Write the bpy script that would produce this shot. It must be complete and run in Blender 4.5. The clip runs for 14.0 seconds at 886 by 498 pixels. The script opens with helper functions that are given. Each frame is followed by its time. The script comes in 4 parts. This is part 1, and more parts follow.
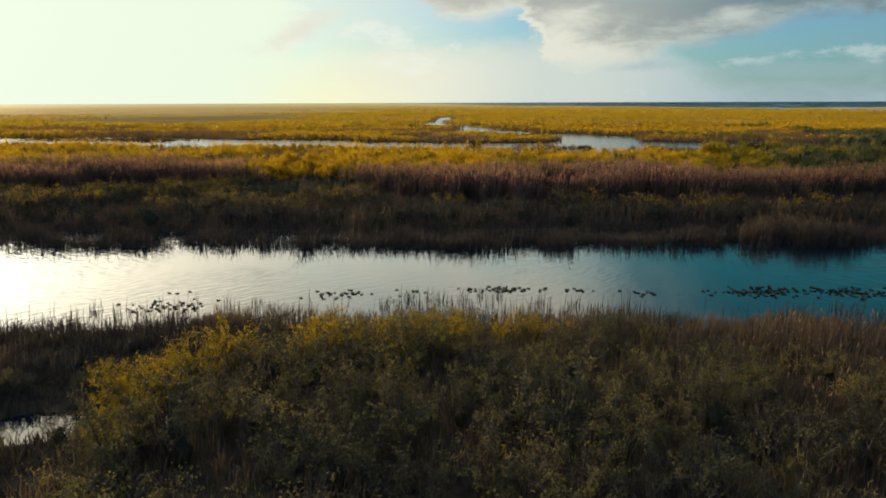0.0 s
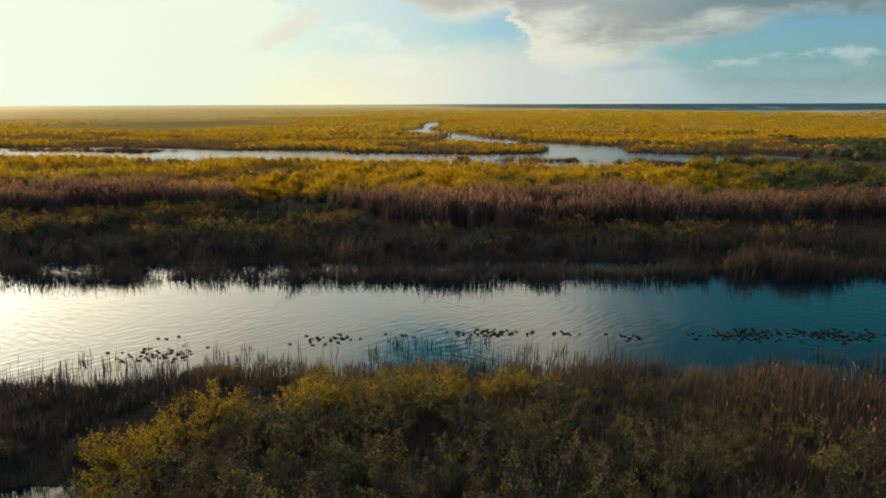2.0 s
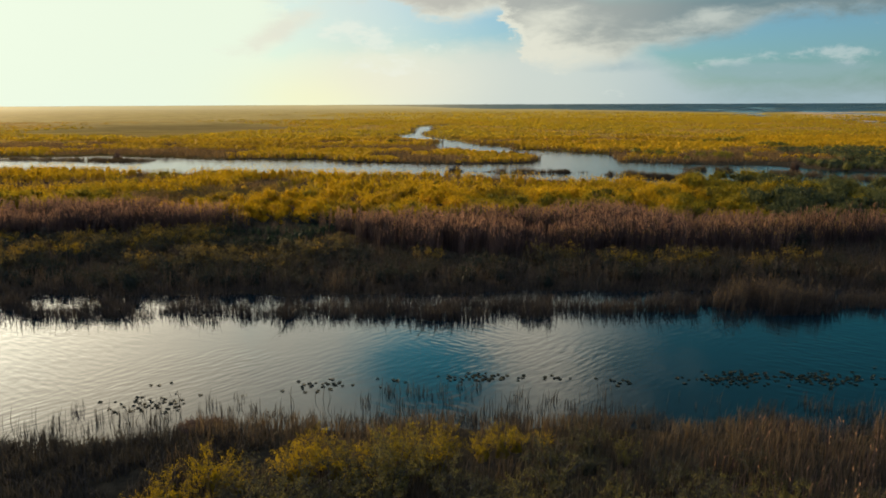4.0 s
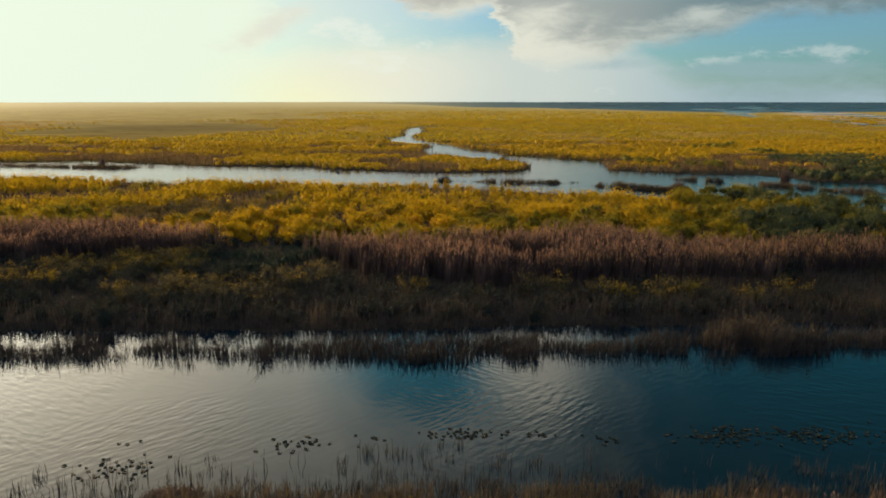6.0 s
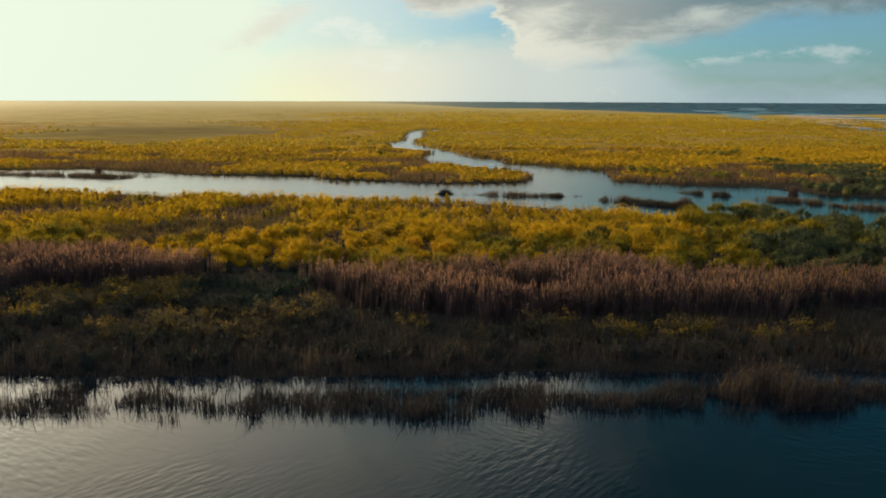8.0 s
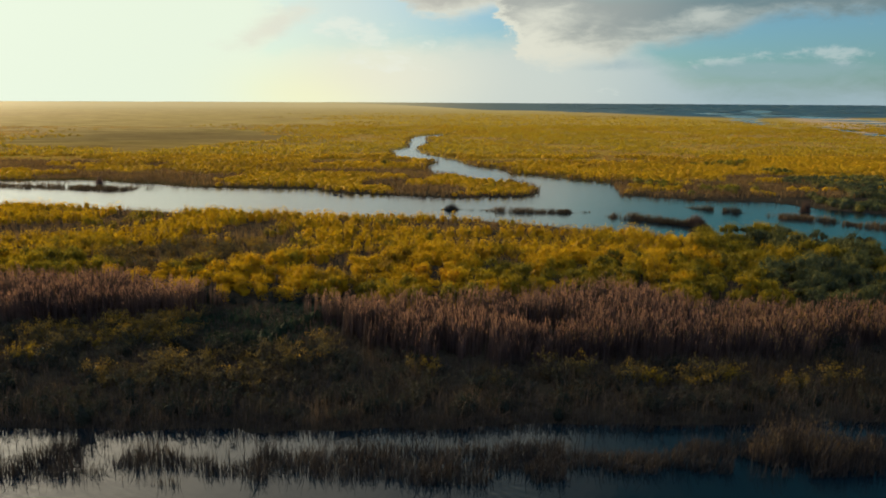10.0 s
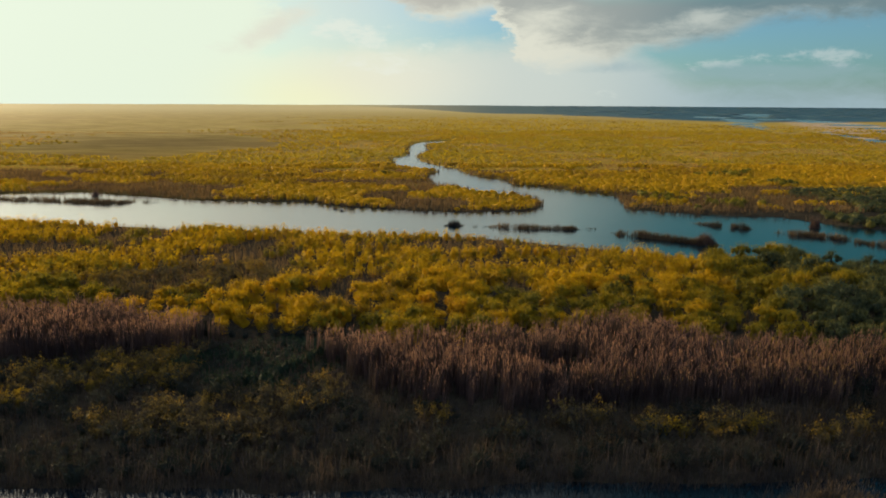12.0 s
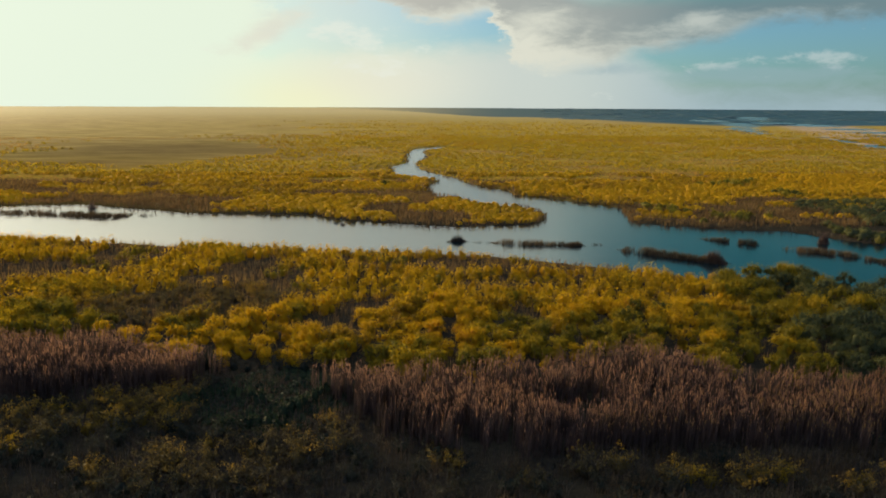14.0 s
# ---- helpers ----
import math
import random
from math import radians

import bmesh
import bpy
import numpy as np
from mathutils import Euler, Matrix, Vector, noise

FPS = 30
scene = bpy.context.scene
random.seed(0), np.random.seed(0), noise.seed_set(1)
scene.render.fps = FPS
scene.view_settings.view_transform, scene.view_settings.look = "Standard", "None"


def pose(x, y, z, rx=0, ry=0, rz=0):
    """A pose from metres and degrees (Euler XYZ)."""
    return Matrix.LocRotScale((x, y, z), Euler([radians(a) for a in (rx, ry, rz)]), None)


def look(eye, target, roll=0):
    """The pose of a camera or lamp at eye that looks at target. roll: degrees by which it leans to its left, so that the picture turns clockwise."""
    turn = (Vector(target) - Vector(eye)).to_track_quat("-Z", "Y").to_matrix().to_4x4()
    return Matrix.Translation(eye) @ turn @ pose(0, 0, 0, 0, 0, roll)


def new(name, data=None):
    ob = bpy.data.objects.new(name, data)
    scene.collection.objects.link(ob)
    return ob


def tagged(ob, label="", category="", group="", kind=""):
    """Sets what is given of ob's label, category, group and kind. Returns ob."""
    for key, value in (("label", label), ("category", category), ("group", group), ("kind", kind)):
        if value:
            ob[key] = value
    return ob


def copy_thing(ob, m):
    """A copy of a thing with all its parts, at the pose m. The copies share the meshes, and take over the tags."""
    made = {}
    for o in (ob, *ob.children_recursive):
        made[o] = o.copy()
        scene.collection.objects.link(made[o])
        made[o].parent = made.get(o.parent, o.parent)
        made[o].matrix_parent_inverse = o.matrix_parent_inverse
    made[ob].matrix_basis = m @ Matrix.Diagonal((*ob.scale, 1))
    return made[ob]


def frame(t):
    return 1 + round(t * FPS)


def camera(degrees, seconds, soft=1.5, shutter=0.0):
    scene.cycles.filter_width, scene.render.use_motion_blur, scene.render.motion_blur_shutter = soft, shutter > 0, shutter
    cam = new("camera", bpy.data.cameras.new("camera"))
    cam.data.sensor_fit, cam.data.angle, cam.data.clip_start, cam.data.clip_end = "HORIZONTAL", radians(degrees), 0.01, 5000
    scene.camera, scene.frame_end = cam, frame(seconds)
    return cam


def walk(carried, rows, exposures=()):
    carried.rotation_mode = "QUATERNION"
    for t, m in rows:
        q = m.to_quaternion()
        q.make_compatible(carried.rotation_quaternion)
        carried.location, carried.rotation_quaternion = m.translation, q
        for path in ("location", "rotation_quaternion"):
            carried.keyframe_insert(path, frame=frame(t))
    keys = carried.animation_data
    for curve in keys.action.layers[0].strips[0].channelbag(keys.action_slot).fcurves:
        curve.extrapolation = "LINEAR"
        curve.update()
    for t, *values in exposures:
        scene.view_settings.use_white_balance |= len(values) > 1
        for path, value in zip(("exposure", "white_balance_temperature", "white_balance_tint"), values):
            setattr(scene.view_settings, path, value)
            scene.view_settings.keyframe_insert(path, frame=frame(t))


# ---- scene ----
cam = camera(59.4, 14.0, soft=1.85)
PATH = [
    (0, (-0.272, 6.133, 10.179), (-0.283, 8.098, 9.805), -0.2),
    (0.5, (-0.319, 6.2, 10.72), (-0.317, 8.165, 10.346), -0.2),
    (1, (-0.307, 6.263, 11.296), (-0.297, 8.228, 10.923), -0.1),
    (1.5, (-0.308, 6.258, 11.919), (-0.292, 8.223, 11.547), -0.2),
    (2, (-0.274, 6.233, 12.573), (-0.254, 8.198, 12.202), -0.2),
    (2.5, (-0.253, 6.203, 13.204), (-0.227, 8.168, 12.833), -0.2),
    (3, (-0.272, 6.243, 13.81), (-0.242, 8.208, 13.441), -0.2),
    (5.5, (0.207, 7.626, 17.113), (0.264, 9.589, 16.735), -0.1),
    (6, (0.396, 8.499, 17.722), (0.458, 10.462, 17.343), -0.0),
    (6.5, (0.496, 9.453, 18.368), (0.561, 11.415, 17.987), -0.0),
    (7, (0.583, 10.458, 19.023), (0.649, 12.421, 18.641), 0.1),
    (7.5, (0.563, 11.388, 19.631), (0.626, 13.35, 19.25), 0.2),
    (8, (0.501, 12.297, 20.211), (0.561, 14.26, 19.83), 0.2),
    (10.5, (-0.509, 16.441, 23.609), (-0.454, 18.404, 23.231), 0.3),
    (11, (-0.712, 17.445, 24.158), (-0.656, 19.409, 23.782), 0.3),
    (11.5, (-0.929, 18.434, 24.785), (-0.87, 20.398, 24.41), 0.4),
    (12, (-1.172, 19.323, 25.425), (-1.112, 21.286, 25.051), 0.3),
    (12.5, (-1.452, 20.077, 26.081), (-1.389, 22.041, 25.709), 0.3),
    (13, (-1.797, 20.859, 26.764), (-1.732, 22.823, 26.392), 0.3),
    (13.5, (-2.139, 21.673, 27.36), (-2.071, 23.637, 26.989), 0.3),
    (14, (-2.401, 22.561, 27.762), (-2.332, 24.526, 27.393), 0.3),
]
walk(cam, [(t, look(eye, target, roll)) for t, eye, target, roll in PATH], exposures=((0.0, 0.35), (3.0, 0.33), (8.0, 0.30), (14.0, 0.26)))

# ---- light ----
SUN_AZ, SUN_EL = -36.0, 8.5


def sky_world():
    w = bpy.data.worlds.new("sky")
    w.use_nodes = True
    nt = w.node_tree
    nt.nodes.clear()
    N = lambda kind: nt.nodes.new(kind)
    L = nt.links.new

    def math_(op, a, b=None, c=None):
        n = N("ShaderNodeMath")
        n.operation = op
        for i, v in enumerate((a, b, c)):
            if v is None:
                continue
            if isinstance(v, (int, float)):
                n.inputs[i].default_value = v
            else:
                L(v, n.inputs[i])
        return n.outputs[0]

    def ramp(v, lo, hi, a=0.0, b=1.0):
        n = N("ShaderNodeMapRange")
        n.interpolation_type = "SMOOTHSTEP"
        L(v, n.inputs[0])
        for i, q in enumerate((lo, hi, a, b)):
            n.inputs[i + 1].default_value = q
        return n.outputs[0]

    def mix(f, a, b, how="MIX"):
        n = N("ShaderNodeMix")
        n.data_type, n.blend_type = "RGBA", how
        for i, v in ((0, f), (6, a), (7, b)):
            if isinstance(v, (int, float)):
                n.inputs[i].default_value = v
            elif isinstance(v, tuple):
                n.inputs[i].default_value = (*v, 1)
            else:
                L(v, n.inputs[i])
        return n.outputs[2]

    tc = N("ShaderNodeTexCoord")
    sep = N("ShaderNodeSeparateXYZ")
    L(tc.outputs["Generated"], sep.inputs[0])
    x, y, z = sep.outputs
    az = math_("MULTIPLY", math_("ARCTAN2", x, y), 57.2958)
    el = math_("MULTIPLY", math_("ARCSINE", z), 57.2958)

    def blob(a0, e0, ra, re):
        """1 in the middle of a cloud, 0 outside its ellipse."""
        u = math_("DIVIDE", math_("SUBTRACT", az, a0), ra)
        v = math_("DIVIDE", math_("SUBTRACT", el, e0), re)
        r2 = math_("ADD", math_("MULTIPLY", u, u), math_("MULTIPLY", v, v))
        return math_("POWER", 2.718, math_("MULTIPLY", r2, -1.0))

    def fbm(sa, se, scale, detail, rough, dist=0.0, off=0.0):
        cmb = N("ShaderNodeCombineXYZ")
        L(math_("MULTIPLY", az, sa), cmb.inputs[0])
        L(math_("MULTIPLY", el, se), cmb.inputs[1])
        cmb.inputs[2].default_value = off
        n = N("ShaderNodeTexNoise")
        L(cmb.outputs[0], n.inputs["Vector"])
        for k, v in (("Scale", scale), ("Detail", detail), ("Roughness", rough), ("Distortion", dist)):
            n.inputs[k].default_value = v
        return n.outputs[0]

    sky = N("ShaderNodeTexSky")
    sky.sky_type, sky.sun_disc = "NISHITA", False
    sky.sun_elevation, sky.sun_rotation = radians(SUN_EL), radians(SUN_AZ % 360)
    sky.air_density, sky.dust_density, sky.ozone_density = 1.0, 0.6, 2.0
    # clear air between the clouds, a little deeper and bluer than the model gives
    base = mix(1.0, sky.outputs[0], (0.047, 0.096, 0.146), "MULTIPLY")
    n1 = fbm(0.13, 0.33, 1.0, 8, 0.62, 0.5)
    n2 = fbm(0.42, 0.95, 1.0, 7, 0.64, 0.4, 7.3)
    rag = math_("ADD", math_("MULTIPLY", math_("SUBTRACT", n1, 0.5), 1.1), math_("MULTIPLY", math_("SUBTRACT", n2, 0.5), 1.2))

    def profile(v, points):
        """A height in degrees above the horizon, 0 to 10, by azimuth."""
        n = N("ShaderNodeValToRGB")
        e = n.color_ramp.elements
        while len(e) < len(points):
            e.new(0.5)
        for k, (a, h) in zip(e, points):
            k.position, k.color = (a + 30) / 64, (h / 10, h / 10, h / 10, 1)
        L(math_("DIVIDE", math_("ADD", v, 30.0), 64.0), n.inputs[0])
        return math_("MULTIPLY", n.outputs[0], 10.0)

    # thin sheet towards the horizon and towards the sun
    sheet = mix(ramp(az, -13.0, -4.0), (0.82, 0.92, 0.75), (0.80, 0.83, 0.69))
    sheet = mix(ramp(az, -4.0, 8.0), sheet, (0.62, 0.68, 0.63))
    sheet = mix(ramp(az, 8.0, 24.0), sheet, (0.355, 0.48, 0.53))
    low = ramp(math_("ADD", math_("ADD", el, ramp(az, 12.0, 21.0, 0.0, 3.2)), math_("MULTIPLY", rag, 1.5)), 6.2, 2.6, 0.0, 0.97)
    sunward = ramp(math_("ADD", az, math_("MULTIPLY", rag, 5.0)), -5.0, -12.0)
    thin = math_("MAXIMUM", low, sunward)
    thin = math_("MAXIMUM", thin, ramp(az, 10.0, -10.0, 0.22, 0.78))
    col = mix(thin, base, sheet)
    col = mix(math_("MULTIPLY", blob(-8.0, 0.2, 5.5, 2.2), 0.75), col, (0.93, 0.93, 0.58))
    col = mix(math_("MULTIPLY", blob(-2.5, 1.4, 6.0, 1.6), 0.45), col, (0.84, 0.80, 0.66))

    # small heaps low over the horizon, pale on top and bluish below
    puff = fbm(0.30, 0.75, 1.0, 8, 0.66, 0.3, 5.1)
    crisp = math_("ADD", math_("MULTIPLY", math_("SUBTRACT", puff, 0.5), 2.6), math_("MULTIPLY", math_("SUBTRACT", n2, 0.5), 1.6))
    heaps = math_("MAXIMUM", blob(25.5, 3.0, 4.6, 0.55), blob(31.8, 3.6, 1.5, 0.55))
    heaps = math_("MAXIMUM", heaps, math_("MULTIPLY", blob(20.0, 2.6, 3.2, 0.5), 0.8))
    heaps = math_("MAXIMUM", heaps, math_("MULTIPLY", blob(2.6, 3.6, 2.2, 0.55), 0.85))
    heaps = math_("MAXIMUM", heaps, math_("MULTIPLY", blob(-3.2, 3.4, 3.6, 1.5), 0.85))
    heaps = math_("MAXIMUM", heaps, math_("MULTIPLY", blob(-5.4, 4.9, 3.6, 0.8), 0.9))
    heap = ramp(math_("ADD", heaps, math_("MULTIPLY", crisp, 1.25)), 0.42, 1.15, 0.0, 0.60)
    col = mix(heap, col, mix(ramp(az, 6.0, 24.0), (0.84, 0.87, 0.76), (0.55, 0.64, 0.63)))
    shade = ramp(math_("ADD", math_("MAXIMUM", blob(24.0, 2.0, 7.5, 0.75), math_("MULTIPLY", blob(14.0, 2.3, 4.0, 0.6), 0.7)), math_("MULTIPLY", crisp, 0.4)), 0.3, 0.9, 0.0, 0.55)
    col = mix(shade, col, (0.31, 0.44, 0.48))
    # grey wisp leaning up towards the bank
    lean = math_("SUBTRACT", el, math_("ADD", math_("MULTIPLY", math_("ADD", az, 11.0), 0.52), 4.6))
    wisp = math_("MULTIPLY", math_("POWER", 2.718, math_("MULTIPLY", math_("MULTIPLY", lean, lean), -0.6)), blob(-10.6, 5.2, 3.6, 2.6))
    wisp = ramp(math_("ADD", wisp, math_("MULTIPLY", crisp, 0.40)), 0.20, 1.0, 0.0, 0.85)
    col = mix(wisp, col, (0.77, 0.76, 0.64))

    # the cloud bank: its lower edge by azimuth, ragged; lit rims, grey bellies
    azr = math_("ADD", az, math_("MULTIPLY", crisp, 1.3))
    edge = profile(azr, [(-16.0, 9.9), (-13.5, 7.4), (-9.5, 7.0), (-4.2, 7.05), (-3.5, 7.6), (-2.4, 7.0), (-1.2, 6.3), (2.2, 5.5), (4.1, 6.0), (5.2, 6.3), (7.0, 2.8), (9.3, 2.35),
                         (13.4, 2.6), (14.8, 3.4), (17.1, 3.75), (19.0, 3.95), (21.2, 4.4), (22.6, 5.0), (24.0, 5.3), (27.7, 5.35), (33.5, 5.5)])
    deep = math_("ADD", math_("SUBTRACT", el, edge), math_("MULTIPLY", crisp, 0.75))
    mask = ramp(deep, -0.45, 0.7, 0.0, 0.96)
    soft = fbm(0.16, 0.62, 1.0, 6, 0.6, 0.5, 3.1)
    belly = math_("ADD", ramp(deep, 0.0, 2.8, 0.10, 0.95), math_("MULTIPLY", math_("SUBTRACT", soft, 0.5), 1.3))
    belly = math_("ADD", belly, math_("MULTIPLY", math_("SUBTRACT", n2, 0.5), 0.9))
    belly = math_("ADD", belly, math_("ADD", ramp(az, 10.0, 20.0, 0.0, 0.30), ramp(az, 21.0, 26.0, 0.0, 0.45)))
    belly = math_("ADD", belly, math_("MULTIPLY", blob(1.5, 7.6, 4.5, 1.6), 0.45))
    belly = math_("SUBTRACT", belly, math_("MULTIPLY", blob(8.6, 4.6, 3.0, 2.2), 0.70))
    belly = math_("SUBTRACT", belly, math_("MULTIPLY", blob(19.6, 5.8, 1.6, 0.6), 0.75))
    lit_ = mix(ramp(az, 7.0, 22.0), (0.76, 0.76, 0.64), (0.50, 0.55, 0.51))
    grey = mix(ramp(az, -2.0, 12.0), (0.52, 0.51, 0.45), (0.36, 0.39, 0.365))
    grey = mix(ramp(az, 11.0, 22.0), grey, (0.17, 0.25, 0.27))
    col = mix(mask, col, mix(ramp(belly, -0.1, 1.0), lit_, grey))

    # higher up: broken bright cloud towards the sun, clear deep sky away from it, duller overhead
    deepsky = mix(1.0, sky.outputs[0], mix(ramp(az, 15.0, 3.0), (0.020, 0.096, 0.096), (0.014, 0.200, 0.205)), "MULTIPLY")
    broken = math_("ADD", ramp(az, 34.0, -24.0, -0.42, 1.05), math_("MULTIPLY", rag, 0.6))
    broken = math_("SUBTRACT", broken, math_("MULTIPLY", blob(-0.5, 20.0, 5.2, 3.0), 1.1))
    broken = math_("ADD", broken, math_("MULTIPLY", blob(9.0, 19.5, 4.2, 5.0), 0.62))
    broken = math_("ADD", broken, math_("MULTIPLY", blob(4.5, 14.6, 7.0, 3.4), 0.55))
    deepsky = mix(ramp(el, 14.0, 27.0, 0.0, 0.62), deepsky, (0.020, 0.042, 0.050))
    dull = ramp(el, 20.0, 35.0)
    bright = mix(dull, mix(ramp(az, -10.0, -26.0), (1.50, 1.40, 1.12), (2.1, 1.78, 1.28)), mix(ramp(az, 2.0, -20.0), (0.56, 0.49, 0.42), (1.05, 0.90, 0.70)))
    deepsky = mix(math_("MULTIPLY", dull, 0.7), deepsky, (0.014, 0.062, 0.078))
    high = mix(ramp(broken, -0.28, 1.1), deepsky, bright)
    high = mix(ramp(el, 40.0, 64.0), high, (0.24, 0.38, 0.70))
    # behind, away from the sun: pale low band added as fill, plain blue above
    away = ramp(math_("ABSOLUTE", az), 55.0, 100.0)
    high = mix(away, high, mix(ramp(el, 15.0, 45.0), (0.70, 0.84, 1.06), (0.26, 0.40, 0.70)))
    col = mix(away, col, (0.80, 0.86, 0.94))
    col = mix(ramp(math_("ADD", el, ramp(az, 5.0, 13.0, 0.0, 2.4)), 8.6, 11.0), col, high)

    # glow of the veiled sun, above the view
    u = math_("SUBTRACT", az, SUN_AZ)
    v = math_("SUBTRACT", el, SUN_EL)
    r = math_("SQRT", math_("ADD", math_("MULTIPLY", u, u), math_("MULTIPLY", v, v)))
    veil = math_("MULTIPLY", math_("MULTIPLY", math_("POWER", 2.718, math_("DIVIDE", r, -9.0)), 6.5), ramp(el, 6.5, 12.0, 0.02, 1.0))
    bg = N("ShaderNodeBackground")
    bg.inputs[1].default_value = 0.81
    out = N("ShaderNodeOutputWorld")
    # veil as a colour, added to the sky behind
    vc = N("ShaderNodeCombineColor")
    L(veil, vc.inputs[0])
    L(math_("MULTIPLY", veil, 0.97), vc.inputs[1])
    L(math_("MULTIPLY", veil, 0.78), vc.inputs[2])
    col = mix(1.0, col, vc.outputs[0], "ADD")
    L(col, bg.inputs[0])
    L(bg.outputs[0], out.inputs[0])
    scene.world = w


sky_world()

sun = new("sun", bpy.data.lights.new("sun", "SUN"))
sun.data.energy, sun.data.angle, sun.data.color = 5.0, radians(7.0), (1.0, 0.75, 0.40)
_a, _e = radians(SUN_AZ), radians(SUN_EL)
sun.matrix_world = look((600 * math.sin(_a) * math.cos(_e), 600 * math.cos(_a) * math.cos(_e), 600 * math.sin(_e)), (0, 0, 0))


# ---- materials ----
class Mat:
    """A small node builder for one material."""

    def __init__(self, name):
        self.m = bpy.data.materials.new(name)
        self.m.use_nodes = True
        self.nt = self.m.node_tree
        self.nt.nodes.clear()
        self.out = self.nt.nodes.new("ShaderNodeOutputMaterial")

    def node(self, kind, **inputs):
        n = self.nt.nodes.new(kind)
        for k, v in inputs.items():
            self.put(n, k.replace("_", " "), v)
        return n

    def put(self, n, key, v):
        s = n.inputs[key]
        if hasattr(v, "is_linked"):
            self.nt.links.new(v, s)
        elif isinstance(v, tuple) and len(v) == 3 and s.type == "RGBA":
            s.default_value = (*v, 1)
        else:
            s.default_value = v

    def noise(self, vec, scale, detail=4, rough=0.55, dist=0.0):
        n = self.node("ShaderNodeTexNoise", Vector=vec, Scale=scale, Detail=detail, Roughness=rough, Distortion=dist)
        return n.outputs[0]

    def ramp(self, f, stops):
        n = self.node("ShaderNodeValToRGB", Fac=f)
        e = n.color_ramp.elements
        while len(e) < len(stops):
            e.new(0.5)
        for k, (p, c) in zip(e, stops):
            k.position, k.color = p, (*c, 1)
        return n.outputs[0]

    def mix(self, f, a, b, how="MIX"):
        n = self.nt.nodes.new("ShaderNodeMix")
        n.data_type, n.blend_type = "RGBA", how
        for i, v in ((0, f), (6, a), (7, b)):
            self.put(n, i, v)
        return n.outputs[2]

    def math(self, op, a, b=0.0):
        n = self.nt.nodes.new("ShaderNodeMath")
        n.operation = op
        self.put(n, 0, a)
        self.put(n, 1, b)
        return n.outputs[0]

    def span(self, v, lo, hi, a=0.0, b=1.0):
        n = self.nt.nodes.new("ShaderNodeMapRange")
        n.interpolation_type = "SMOOTHSTEP"
        for i, q in enumerate((v, lo, hi, a, b)):
            self.put(n, i, q)
        return n.outputs[0]

    def done(self, shader):
        self.nt.links.new(shader, self.out.inputs[0])
        return self.m


def leaf_material(name, stops, translucent=0.45, patch=14.0, shine=None, rough=0.75):
    """Leaves: colour by leaf, by plant and by patch of ground; light shines through them."""
    m = Mat(name)
    geo, info = m.node("ShaderNodeNewGeometry"), m.node("ShaderNodeObjectInfo")
    spot = m.noise(geo.outputs["Position"], 1.0 / patch, 3, 0.6)
    spot2 = m.noise(geo.outputs["Position"], 1.4 / patch * 4, 2, 0.5)
    f = m.math("MULTIPLY_ADD", m.math("SUBTRACT", spot, 0.5), 1.5)
    f.node.inputs[2].default_value = 0.5
    f = m.math("ADD", f, m.math("MULTIPLY", m.math("SUBTRACT", spot2, 0.5), 0.7))
    f = m.math("ADD", f, m.math("MULTIPLY", m.math("SUBTRACT", geo.outputs["Random Per Island"], 0.5), 0.40))
    f = m.math("ADD", f, m.math("MULTIPLY", m.math("SUBTRACT", info.outputs["Random"], 0.5), 0.45))
    grain = m.noise(geo.outputs["Position"], 2.6, 3, 0.7)
    f = m.math("ADD", f, m.math("MULTIPLY", m.math("SUBTRACT", grain, 0.5), 0.55))
    col = m.ramp(f, stops)
    bs = m.node("ShaderNodeBsdfPrincipled", Base_Color=col, Roughness=rough)
    bs.inputs["Specular IOR Level"].default_value = 0.12
    bump = m.node("ShaderNodeBump", Height=grain, Strength=0.6, Distance=0.25)
    m.put(bs, "Normal", bump.outputs[0])
    tr = m.node("ShaderNodeBsdfTranslucent", Color=m.mix(1.0, col, shine or (1.0, 1.0, 0.8), "MULTIPLY"))
    mx = m.node("ShaderNodeMixShader", Fac=translucent)
    m.nt.links.new(bs.outputs[0], mx.inputs[1])
    m.nt.links.new(tr.outputs[0], mx.inputs[2])
    return m.done(mx.outputs[0])


YELLOW = leaf_material("yellow_leaves", [(0.08, (0.199, 0.125, 0.015)), (0.36, (0.394, 0.242, 0.009)), (0.62, (0.532, 0.328, 0.008)), (0.92, (0.427, 0.214, 0.011))], 0.60)
GOLD = leaf_material("golden_leaves", [(0.10, (0.10, 0.085, 0.014)), (0.45, (0.25, 0.178, 0.010)), (0.80, (0.38, 0.245, 0.008))], 0.55)
FAR_YELLOW = leaf_material("far_yellow_leaves", [(0.10, (0.330, 0.190, 0.018)), (0.40, (0.530, 0.315, 0.010)), (0.70, (0.640, 0.388, 0.010)), (0.95, (0.500, 0.255, 0.020))], 0.52, patch=60.0)
GREEN = leaf_material("green_leaves", [(0.15, (0.045, 0.057, 0.031)), (0.50, (0.091, 0.100, 0.038)), (0.90, (0.187, 0.157, 0.031))], 0.50, patch=9.0)
FAR_GREEN = leaf_material("far_green_leaves", [(0.10, (0.10, 0.095, 0.016)), (0.50, (0.22, 0.18, 0.016)), (0.90, (0.38, 0.26, 0.016))], 0.45, patch=20.0)
YELLOW_GREEN = leaf_material("yellow_green_leaves", [(0.10, (0.085, 0.080, 0.017)), (0.45, (0.211, 0.165, 0.013)), (0.85, (0.372, 0.245, 0.010))], 0.55, patch=8.0)
